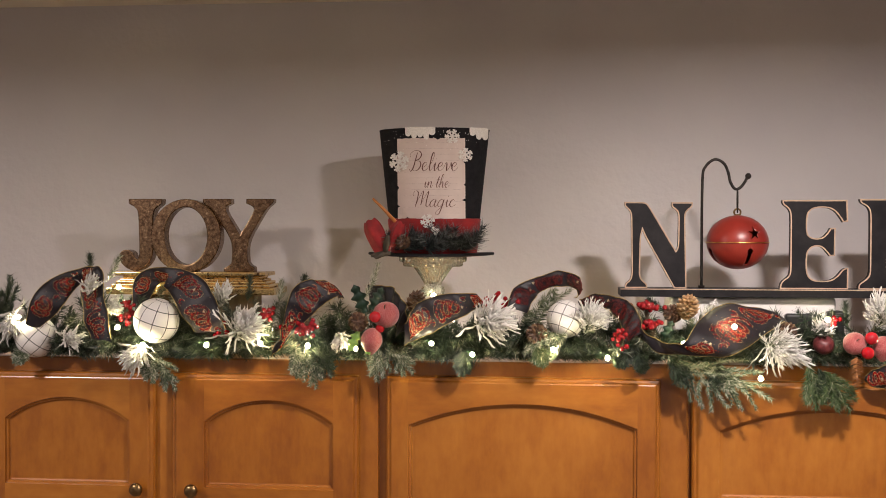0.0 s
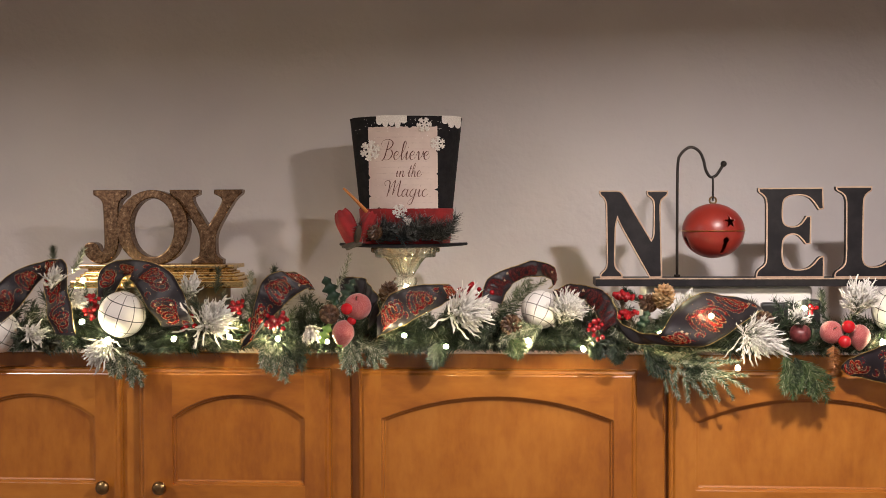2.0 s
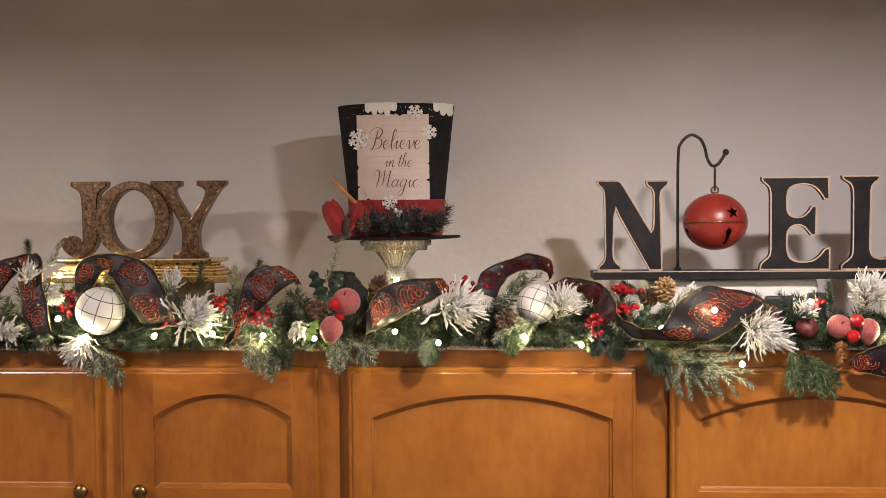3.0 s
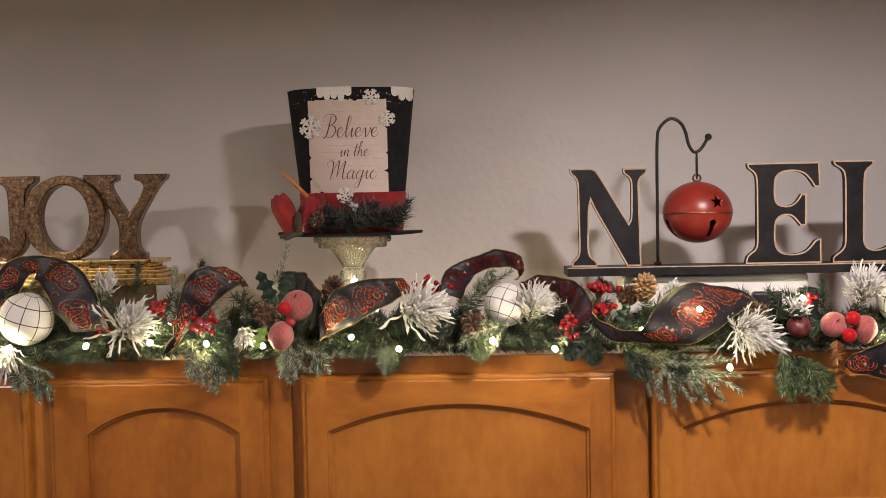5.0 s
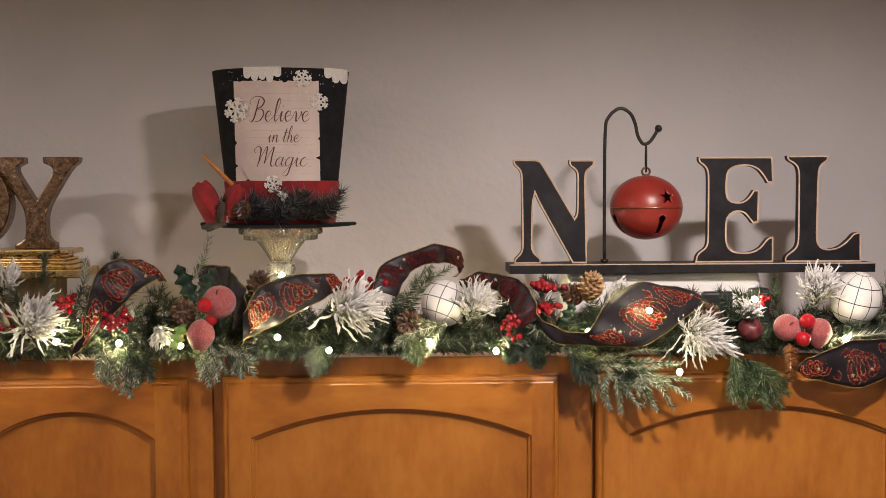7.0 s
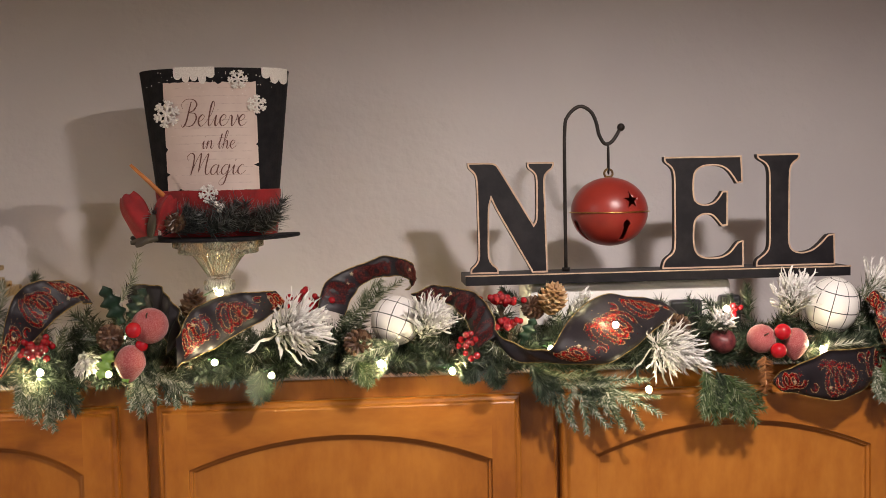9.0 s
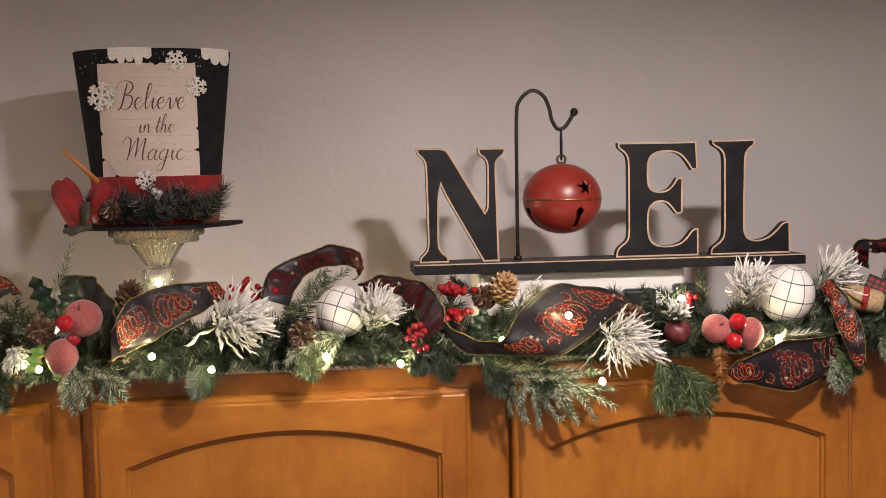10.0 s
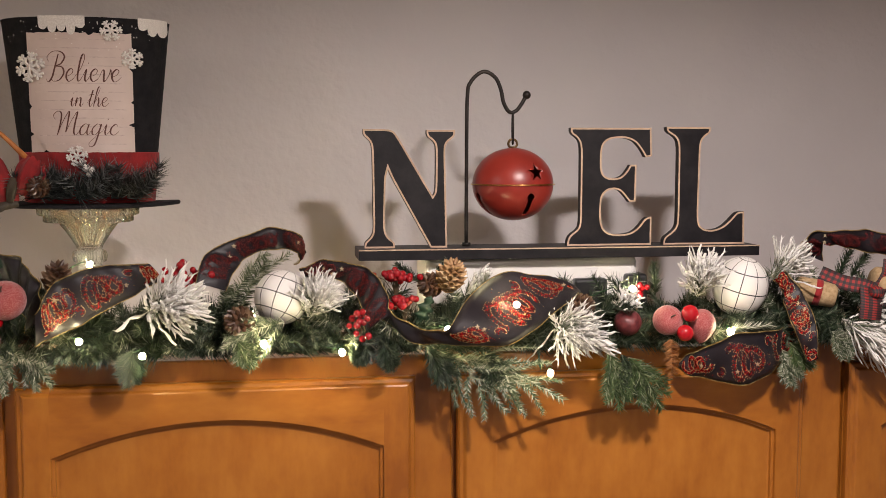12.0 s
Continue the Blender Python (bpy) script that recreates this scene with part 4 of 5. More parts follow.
# twigs that hang over the doors: base, tip, frosted or not
HANGING_WEST = [
    ((-0.852, 2.455, 2.178), (-0.793, 2.444, 2.098), "olive"), ((-0.859, 2.452, 2.170), (-0.845, 2.447, 2.114), "olive"),
    ((-0.505, 2.452, 2.190), (-0.480, 2.445, 2.108), "olive"), ((-0.525, 2.452, 2.195), (-0.521, 2.447, 2.131), "olive"),
    ((-0.490, 2.452, 2.190), (-0.446, 2.446, 2.135), "green"), ((-0.343, 2.451, 2.199), (-0.347, 2.444, 2.124), "olive"),
    ((-0.331, 2.451, 2.194), (-0.269, 2.443, 2.144), "olive"), ((-0.153, 2.450, 2.194), (-0.166, 2.445, 2.141), "green"),
    ((-0.010, 2.450, 2.204), (0.012, 2.445, 2.163), "bright"), ((0.060, 2.460, 2.225), (-0.030, 2.448, 2.187), "olive"),
    ((0.293, 2.450, 2.177), (0.394, 2.439, 2.081), "olive"), ((0.337, 2.450, 2.170), (0.482, 2.439, 2.097), "olive"),
]
HANGING_EAST = [
    ((0.332, 2.450, 2.163), (0.426, 2.440, 2.116), "olive"), ((0.271, 2.450, 2.184), (0.310, 2.444, 2.124), "green"),
    ((0.362, 2.450, 2.168), (0.378, 2.442, 2.127), "green"), ((0.559, 2.451, 2.171), (0.573, 2.441, 2.081), "bright"),
    ((0.589, 2.449, 2.158), (0.641, 2.441, 2.077), "bright"), ((0.578, 2.450, 2.163), (0.608, 2.442, 2.092), "green"),
    ((0.844, 2.451, 2.164), (0.866, 2.443, 2.103), "olive"), ((0.858, 2.451, 2.174), (0.892, 2.446, 2.135), "bright"),
    ((0.208, 2.451, 2.189), (0.217, 2.445, 2.153), "green"), ((0.186, 2.451, 2.189), (0.166, 2.448, 2.165), "green"),
    ((0.931, 2.452, 2.190), (0.961, 2.447, 2.146), "olive"), ((-1.131, 2.452, 2.190), (-1.161, 2.448, 2.152), "olive"),
]
for base, tip, kind in HANGING_WEST + HANGING_EAST:
    pale = kind == "olive"
    look_mat, lbl = (OLIVE, "frosted grey-green hanging twig") if pale else (BRIGHT if kind == "bright" else GREEN, "deep green hanging twig")
    bv, tv = Vector(base), Vector(tip)
    verts, faces = [], []
    pieces = [sprig_mesh(bv, tv, 0.016 if pale else 0.023, 300, 0.0010, 1.0, -0.005, (0, 1, 0) if pale else None)]
    d = tv - bv
    for q in (0.10, 0.26, 0.42, 0.58):
        for sg in (-1, 1):
            side = Vector((d.z, 0, -d.x)).normalized() * sg * rng.uniform(0.35, 0.75) + Vector((0, rng.uniform(-0.3, 0.1), 0))
            start = bv.lerp(tv, q)
            pieces.append(sprig_mesh(start, start + (d.normalized() * 0.85 + side).normalized() * d.length * (0.62 - 0.45 * q), 0.013 if pale else 0.019, 100, 0.0010, 1.0, 0.0, (0, 1, 0) if pale else None))
    v, f = joined(pieces)
    o = mesh_object("hanging_twig", v, f, look_mat, garland, lbl)
    o.matrix_parent_inverse = ginv
# twigs that stand up behind
UPRIGHT_WEST = [
    ((-1.230, 2.49, 2.25), (-1.222, 2.48, 2.325), "green"), ((-1.215, 2.49, 2.25), (-1.185, 2.49, 2.335), "green"), ((-1.24, 2.49, 2.26), (-1.205, 2.48, 2.31), "green"),
    ((-1.009, 2.50, 2.340), (-1.010, 2.50, 2.392), "green"), ((-0.385, 2.50, 2.300), (-0.353, 2.50, 2.374), "olive"),
    ((-0.656, 2.53, 2.290), (-0.650, 2.53, 2.345), "green"), ((-1.215, 2.50, 2.260), (-1.198, 2.50, 2.345), "green"),
    ((-1.200, 2.49, 2.260), (-1.170, 2.48, 2.320), "green"), ((-0.970, 2.51, 2.335), (-0.948, 2.52, 2.390), "olive"),
    ((-0.580, 2.52, 2.290), (-0.575, 2.52, 2.335), "olive"), ((-0.535, 2.52, 2.300), (-0.520, 2.52, 2.345), "green"),
    ((0.275, 2.56, 2.270), (0.240, 2.545, 2.300), "green"), ((0.300, 2.56, 2.275), (0.320, 2.55, 2.300), "green"),
    ((0.352, 2.49, 2.235), (0.372, 2.48, 2.285), "olive"),
]
UPRIGHT_EAST = [
    ((0.65, 2.50, 2.250), (0.640, 2.48, 2.300), "green"), ((0.00, 2.53, 2.270), (0.035, 2.54, 2.320), "olive"),
    ((0.02, 2.54, 2.275), (0.07, 2.55, 2.318), "olive"), ((0.975, 2.52, 2.270), (0.99, 2.51, 2.315), "green"),
    ((1.00, 2.52, 2.270), (1.02, 2.51, 2.305), "green"), ((0.88, 2.50, 2.20), (0.93, 2.46, 2.215), "green"),
    ((0.55, 2.47, 2.225), (0.59, 2.44, 2.240), "bright"), ((0.73, 2.47, 2.190), (0.82, 2.44, 2.205), "olive"),
    ((0.74, 2.47, 2.170), (0.85, 2.45, 2.185), "green"), ((-0.52, 2.46, 2.22), (-0.45, 2.44, 2.20), "bright"),
]
for base, tip, kind in UPRIGHT_WEST + UPRIGHT_EAST:
    branch(base, tip, 0.020 if kind == "olive" else 0.022, 130, 0.0010, PALETWIG if kind == "olive" else GREEN, 1.1, 0.0, None, "upright_twig")


def spray(at, main, length, count, spread, thick=0.0029, name="frosted_spray"):
    """A bushy tip of flocked fingers that fan out from a short stem, with finer needles between."""
    c, ax = Vector(at), Vector(main).normalized()
    pieces, thin = [], []
    for k in range(int(count * 0.0036 / thick)):
        q = rng.random()
        root = c + ax * length * (0.30 * q - 0.06) + rand_dir(ax, 2.0) * 0.004
        d = rand_dir(ax, spread * (1.35 - 0.6 * q))
        ln = length * rng.uniform(0.45, 0.82) * (1.0 - 0.15 * q)
        bend = Vector((rng.gauss(0, 0.6), rng.gauss(0, 0.6), rng.gauss(-0.30, 0.6))) * ln * 0.15
        way = []
        for i in range(8):
            t = i / 7
            kink = Vector((rng.gauss(0, 1), rng.gauss(0, 1), rng.gauss(0, 1))) * 0.0014 * (1 if i else 0)
            way.append(root + d * ln * t + bend * t * t * 1.3 + kink)
        r = thick * rng.choice((0.45, 0.6, 0.7, 0.8, 1.0))
        lump = rng.uniform(0, 6)
        pieces.append(tube(way, lambda q, r=r, lump=lump: r * (0.50 + 0.50 * q + 0.26 * math.sin(15 * q + lump)) if q < 0.99 else r * 0.75, 6))
        for _k in range(6):
            p = way[rng.randrange(1, 8)]
            pieces.append(needle(p, p + rand_dir(d, 0.9) * rng.uniform(0.005, 0.012), 0.0014))
        for _k in range(2):
            thin.append(needle(root, root + rand_dir(d, 0.8) * ln * rng.uniform(0.4, 0.9), 0.0010))
    v, f = joined(pieces)
    o = tagged(mesh_object(name, v, f, FROST, garland, "white flocked spray of long needles", smooth=True), kind="stuff")
    o.matrix_parent_inverse = ginv
    v, f = joined(thin)
    o = tagged(mesh_object("spray_needles", v, f, OLIVE, garland), kind="stuff")
    o.matrix_parent_inverse = ginv


SPRAYS_WEST = [
    ((-0.985, 2.435, 2.310), (0.3, -0.3, 0.7), 0.052, 34, 0.8),
    ((-1.175, 2.465, 2.262), (0.1, -0.4, -0.6), 0.070, 80, 0.95), ((-1.050, 2.455, 2.205), (0.7, -0.5, 0.15), 0.060, 80, 0.85),
    ((-0.868, 2.450, 2.196), (-0.35, -0.4, -0.6), 0.070, 95, 0.95), ((-0.662, 2.455, 2.222), (0.70, -0.40, 0.45), 0.092, 160, 1.0),
    ((-0.715, 2.51, 2.278), (0.35, -0.2, 0.9), 0.064, 60, 0.6), ((-0.945, 2.475, 2.292), (0.3, -0.5, -0.4), 0.040, 50, 0.9),
    ((-0.435, 2.455, 2.225), (0.4, -0.5, -0.4), 0.042, 40, 0.8), ((-0.128, 2.440, 2.250), (0.75, -0.40, 0.22), 0.095, 170, 1.05),
]
SPRAYS_EAST = [
    ((0.100, 2.465, 2.235), (0.25, -0.3, 0.85), 0.080, 90, 0.85, 0.0021), ((0.474, 2.440, 2.212), (0.65, -0.40, -0.15), 0.080, 130, 1.15, 0.0017), ((0.500, 2.425, 2.205), (0.75, -0.40, -0.35), 0.078, 16, 0.5),
    ((0.702, 2.452, 2.258), (0.15, -0.3, 0.9), 0.076, 120, 0.85, 0.0021), ((0.850, 2.500, 2.275), (0.6, -0.25, 0.65), 0.085, 90, 0.75, 0.0021),
    ((0.955, 2.455, 2.205), (0.85, -0.35, -0.45), 0.110, 130, 0.65), ((0.590, 2.475, 2.225), (0.1, -0.4, 0.6), 0.046, 50, 0.9),
    ((0.345, 2.505, 2.258), (0.6, -0.2, 0.7), 0.056, 30, 0.35), ((1.00, 2.46, 2.225), (0.6, -0.4, 0.5), 0.060, 50, 0.7),
]
for row in SPRAYS_WEST + SPRAYS_EAST:
    spray(*row)

# dark twigs that fill the ribbon arches behind two balls
for p0, p1 in (((-0.030, 2.520, 2.222), (0.012, 2.512, 2.300)), ((-0.048, 2.515, 2.215), (-0.022, 2.505, 2.275)), ((-0.010, 2.525, 2.225), (0.036, 2.530, 2.312)),
               ((-0.880, 2.528, 2.240), (-0.846, 2.530, 2.325)), ((-0.815, 2.530, 2.240), (-0.838, 2.528, 2.322))):
    v, f = sprig_mesh(p0, p1, 0.020, 170, 0.0012, 0.55, 0.0, (0, 1, 0))
    o = mesh_object("spruce_twig", v, f, OLIVE, garland)
    o.matrix_parent_inverse = ginv

# a copper-coloured twig among the sugared fruit
v, f = sprig_mesh((0.649, 2.425, 2.190), (0.645, 2.408, 2.138), 0.018, 150, 0.0013, 0.55, 0.0, (0, 1, 0))
o = mesh_object("copper_twig", v, f, COPPER, garland, "copper-coloured spruce twig")
o.matrix_parent_inverse = ginv


# ---- ribbon loops ----
def ribbon(stations, label, scroll=True, seed=1, span=(0.08, 0.95), back=DARKBACK, glitter=GLITTER):
    """A wired ribbon through stations of centre and half-width, with gold edges and glitter scrolls on its face."""
    cs, ws = spline([s[0] for s in stations], 10), spline([s[1] for s in stations], 10)
    n, m = len(cs), 8
    low = min(c.z for c in cs)
    rb = thing("ribbon_loop", label, "ribbon", "ribbon loops in the garland", at=(cs[0].x, cs[0].y, low))
    inv = Matrix.Translation(rb.location).inverted()

    def at(u, s, off=0.0):
        q = u * (n - 1)
        k = min(int(q), n - 2)
        c, w = cs[k].lerp(cs[k + 1], q - k), ws[k].lerp(ws[k + 1], q - k)
        d = (cs[k + 1] - cs[k]).normalized()
        nn = w.cross(d)
        nn = nn.normalized() if nn.length > 1e-9 else Vector((0, -1, 0))
        if nn.y > 0:
            nn = -nn
        wave = 0.0035 * math.sin(u * 19 + seed) * s + 0.0022 * math.sin(u * 37 + 2.1 * seed + 1.7 * s) + 0.004 * (1 - s * s)
        return c + w * s + nn * (off + wave)

    verts, faces, slots = [], [], []
    for off in (0.0004, -0.0004):
        for i in range(n):
            for j in range(m + 1):
                verts.append(at(i / (n - 1), 2 * j / m - 1, off))
    o = n * (m + 1)
    for i in range(n - 1):
        for j in range(m):
            a = i * (m + 1) + j
            faces += [(a, a + 1, a + m + 2, a + m + 1), (o + a, o + a + m + 1, o + a + m + 2, o + a + 1)]
            slots += [0, 1]
    for i in range(n - 1):
        for a in (i * (m + 1), i * (m + 1) + m):
            faces.append((a, a + m + 1, o + a + m + 1, o + a))
            slots.append(0)
    made = [mesh_object("band", verts, faces, [RIBBON, back], rb, smooth=True, slots=slots)]
    for s in (-1, 1):
        pieces = []
        for k in range(3):
            pts = []
            for i in range(n * 4):
                u = i / (n * 4 - 1)
                a = i * 1.1 + k * 2.094
                p = at(u, s)
                pts.append(p + Vector((0, math.cos(a), math.sin(a))) * 0.0005)
            # short twists of metallic thread
            for i in range(0, len(pts) - 4, 4):
                pieces.append(tube(pts[i:i + 5], 0.00062, 4))
        v, f = joined(pieces)
        made.append(mesh_object("gold_edge", v, f, CORD, rb, "gold wired edge"))
    if scroll:
        r = random.Random(seed)
        red, gold = [], []

        def bead(heap, u, s, size):
            if not (0.01 < u < 0.99 and abs(s) < 0.86):
                return
            p = at(u, s, 0.0008)
            a = r.uniform(0, 6.28)
            e1, e2 = Vector((math.cos(a), 0, math.sin(a))) * size, Vector((-math.sin(a), 0, math.cos(a))) * size
            tilt = Vector((r.uniform(-0.3, 0.3), -1, r.uniform(-0.3, 0.3))) * size * r.uniform(0.4, 0.8)
            sunk = Vector((0, 1, 0)) * size * 0.3
            heap.append(([p + e1 + sunk, p + e2 + sunk, p - e1 + sunk, p - e2 + sunk, p + tilt], [(0, 1, 4), (1, 2, 4), (2, 3, 4), (3, 0, 4)]))
        length = sum((cs[i + 1] - cs[i]).length for i in range(n - 1))
        width = sum(w.length for w in ws) / n
        ku, kv = 1.0 / length, 1.0 / max(width, 0.012)

        def curl(u0, v0, turn, flip, radius, sweep, lanes, tight=0.35):
            """A scroll of sequins in rows side by side, lined with fine gold."""
            for lane in range(-1, lanes + 1):
                edge = lane in (-1, lanes)
                if edge and lane == -1:
                    continue
                rad0 = radius + 0.0023 * (lane - lanes / 2)
                arc, step = 0.0, (0.0011 if edge else 0.0023)
                while arc < sweep:
                    rad = max(rad0 * (1 - tight * arc / sweep), 0.0012) + r.gauss(0, 0.00035)
                    taper = math.sin(math.pi * min(0.08 + arc / sweep, 1.0))
                    if edge or lane < lanes * (0.35 + taper):
                        a = turn + flip * arc
                        bead(gold if edge else red, u0 + rad * math.cos(a) * ku, v0 + rad * math.sin(a) * kv, r.uniform(0.0005, 0.0008) if edge else r.uniform(0.0010, 0.0015))
                    arc += step / rad
        u, flip = span[0], 1
        while u < span[1]:
            # a flourish of looped strokes, a small curl and a few stray sequins
            cv, phase, loops = flip * r.uniform(0.0, 0.15), r.uniform(0, 6.28), r.choice((2.6, 3.2, 3.8))
            for lane, heap, step in ((0.0, red, 0.0105), (0.0022, red, 0.0105), (0.0042, red, 0.013), (-0.0021, gold, 0.0062), (0.0062, gold, 0.0062)):
                q = 0.0
                while q < loops:
                    tall = (0.0175 - 0.0085 * q / loops + lane * 0.8) * min(1.0, width / 0.024)
                    a = 6.283 * q * flip + phase
                    du = 0.0135 * q + (0.0080 + lane * 0.7) * math.cos(a)
                    fine = heap is gold
                    bead(heap, u + (du + r.gauss(0, 0.0005)) * ku, cv + (tall * math.sin(a) + r.gauss(0, 0.0005)) * kv, r.uniform(0.0005, 0.0008) if fine else r.uniform(0.0009, 0.0014))
                    q += step * 2.6
            for k in range(90):
                a, rad = r.uniform(0, 6.28), math.sqrt(r.random())
                du, dv = 0.022 + 0.024 * rad * math.cos(a), 0.0165 * min(1.0, width / 0.024) * rad * math.sin(a)
                bead(gold if k % 7 == 0 else red, u + du * ku, cv + dv * kv, r.uniform(0.0005, 0.0011))
            curl(u + 0.053 * ku, -cv * 2 - flip * 0.35, r.uniform(0, 6.28), -flip, 0.0060, 4.4, 2, 0.5)
            for k in range(40):
                bead(red if k % 3 else gold, u + r.uniform(0, 0.06) * ku, cv + r.gauss(0, 0.42), r.uniform(0.0005, 0.0009))
            u += 0.070 * ku
            flip = -flip
        for heap, mat, lbl in ((red, glitter, "red sequin scrollwork"), (gold, GOLDGLITTER if glitter is GLITTER else DIMGLITTER, "fine gold glitter line")):
            if heap:
                v, f = joined(heap)
                made.append(mesh_object("glitter_scroll", v, f, mat, rb, lbl))
        for k in range(3):
            pu, ps = r.uniform(0.15, 0.9), r.uniform(-0.6, 0.6)
            c = at(pu, ps, 0.0012)
            pts = [c + Vector((math.sin(math.pi * i / 5), 0, math.cos(math.pi * i / 5))) * (0.0044 if i % 2 == 0 else 0.0019) for i in range(10)]
            made.append(mesh_object("gold_star", pts + [c + Vector((0, -0.0012, 0))], [(i, (i + 1) % 10, 10) for i in range(10)], PALEGOLD, rb, "small gold star"))
    for o in made:
        o.matrix_parent_inverse = inv
    return rb


DARKLOOP = "charcoal ribbon loop with gold wired edges and red glitter scrolls"
ribbon([
    ((-1.116, 2.440, 2.237), (-0.013, -0.006, 0.005)),
    ((-1.079, 2.430, 2.289), (-0.024, -0.006, 0.020)),
    ((-1.046, 2.450, 2.330), (-0.017, -0.006, 0.016)),
    ((-1.019, 2.490, 2.348), (0.004, -0.006, 0.016)),
    ((-0.994, 2.470, 2.340), (0.029, -0.006, 0.020)),
    ((-0.974, 2.440, 2.272), (0.025, -0.006, 0.014)),
    ((-0.954, 2.430, 2.208), (0.028, -0.006, -0.002)),
], DARKLOOP, seed=1)
ribbon([
    ((-0.891, 2.500, 2.287), (-0.017, -0.006, -0.006)),
    ((-0.879, 2.500, 2.332), (-0.025, -0.006, 0.006)),
    ((-0.848, 2.500, 2.348), (-0.014, -0.006, 0.017)),
    ((-0.807, 2.480, 2.341), (0.023, -0.006, 0.020)),
    ((-0.770, 2.460, 2.322), (0.043, -0.006, 0.013)),
    ((-0.735, 2.440, 2.271), (0.040, -0.006, 0.011)),
    ((-0.713, 2.440, 2.228), (0.037, -0.006, 0.004)),
], DARKLOOP, seed=2)
ribbon([
    ((-0.567, 2.430, 2.192), (0.013, -0.006, 0.017)),
    ((-0.528, 2.430, 2.261), (-0.013, -0.006, 0.022)),
    ((-0.497, 2.440, 2.306), (-0.024, -0.006, 0.024)),
    ((-0.465, 2.470, 2.322), (-0.019, -0.006, 0.020)),
    ((-0.440, 2.500, 2.313), (-0.011, -0.006, 0.014)),
], DARKLOOP, seed=3)
ribbon([
    ((-0.374, 2.520, 2.305), (-0.006, -0.006, 0.022)),
    ((-0.327, 2.500, 2.301), (0.001, -0.006, 0.024)),
    ((-0.303, 2.480, 2.271), (0.010, -0.006, 0.022)),
    ((-0.294, 2.460, 2.227), (0.016, -0.006, 0.013)),
], "plain dark ribbon fold behind sugared red fruit", scroll=False, seed=4)
ribbon([
    ((-0.285, 2.420, 2.227), (0.003, -0.006, 0.022)),
    ((-0.252, 2.430, 2.256), (-0.012, -0.006, 0.031)),
    ((-0.206, 2.450, 2.280), (-0.014, -0.006, 0.030)),
    ((-0.152, 2.480, 2.294), (-0.009, -0.006, 0.019)),
    ((-0.127, 2.500, 2.298), (-0.006, -0.006, 0.013)),
], DARKLOOP, seed=5, glitter=GLITTER)
ribbon([
    ((-0.047, 2.480, 2.276), (-0.022, -0.006, 0.006)),
    ((-0.035, 2.500, 2.309), (-0.022, -0.006, 0.012)),
    ((-0.006, 2.530, 2.329), (-0.011, -0.006, 0.014)),
    ((0.045, 2.550, 2.343), (-0.002, -0.006, 0.016)),
    ((0.085, 2.570, 2.332), (0.000, -0.006, 0.016)),
    ((0.087, 2.600, 2.307), (0.010, -0.006, 0.011)),
], "charcoal ribbon arch with a pale underside, standing above the garland", seed=6, back=RIBBONBACK, glitter=DIMGLITTER)
ribbon([
    ((0.092, 2.550, 2.288), (-0.007, -0.006, 0.008)),
    ((0.123, 2.520, 2.298), (0.003, -0.006, 0.013)),
    ((0.167, 2.500, 2.288), (0.010, -0.006, 0.015)),
    ((0.191, 2.470, 2.261), (0.015, -0.006, 0.020)),
    ((0.198, 2.450, 2.220), (0.019, -0.006, 0.014)),
], DARKLOOP, seed=7, glitter=DIMGLITTER)
ribbon([
    ((0.209, 2.450, 2.236), (0.007, -0.006, 0.009)),
    ((0.244, 2.430, 2.210), (-0.005, -0.006, 0.012)),
    ((0.291, 2.410, 2.204), (-0.013, -0.006, 0.013)),
    ((0.337, 2.400, 2.208), (-0.035, -0.006, 0.018)),
    ((0.377, 2.400, 2.240), (-0.046, -0.006, 0.031)),
    ((0.422, 2.420, 2.266), (-0.041, -0.006, 0.032)),
    ((0.474, 2.450, 2.275), (-0.033, -0.006, 0.017)),
    ((0.511, 2.480, 2.263), (-0.013, -0.006, 0.006)),
], "broad charcoal ribbon fold with bold red and gold glitter scrolls", seed=8, span=(0.36, 0.92), back=RIBBONBACK)
ribbon([
    ((0.676, 2.460, 2.142), (-0.001, -0.006, 0.008)),
    ((0.707, 2.440, 2.146), (-0.008, -0.006, 0.024)),
    ((0.759, 2.430, 2.153), (-0.008, -0.006, 0.040)),
    ((0.819, 2.440, 2.162), (-0.008, -0.006, 0.035)),
    ((0.869, 2.470, 2.182), (-0.004, -0.006, 0.014)),
    ((0.888, 2.490, 2.188), (-0.001, -0.006, 0.006)),
], "charcoal ribbon loop drooping over the cabinet door", seed=9)
ribbon([
    ((0.857, 2.500, 2.282), (0.002, -0.006, 0.008)),
    ((0.860, 2.470, 2.264), (0.004, -0.006, 0.014)),
    ((0.865, 2.440, 2.229), (0.014, -0.006, 0.008)),
    ((0.869, 2.420, 2.199), (0.014, -0.006, 0.005)),
    ((0.881, 2.420, 2.151), (0.006, -0.006, 0.003)),
], "narrow twisted charcoal ribbon strip with red glitter", seed=10)
ribbon([
    ((0.935, 2.540, 2.305), (-0.025, -0.006, 0.008)),
    ((0.936, 2.520, 2.333), (-0.019, -0.006, 0.006)),
    ((0.980, 2.500, 2.335), (-0.004, -0.006, 0.016)),
    ((1.040, 2.500, 2.327), (-0.004, -0.006, 0.018)),
    ((1.115, 2.520, 2.311), (-0.005, -0.006, 0.020)),
], "dark ribbon arch with gold edge above a plaid bow", seed=11, back=RIBBONBACK, glitter=DIMGLITTER)


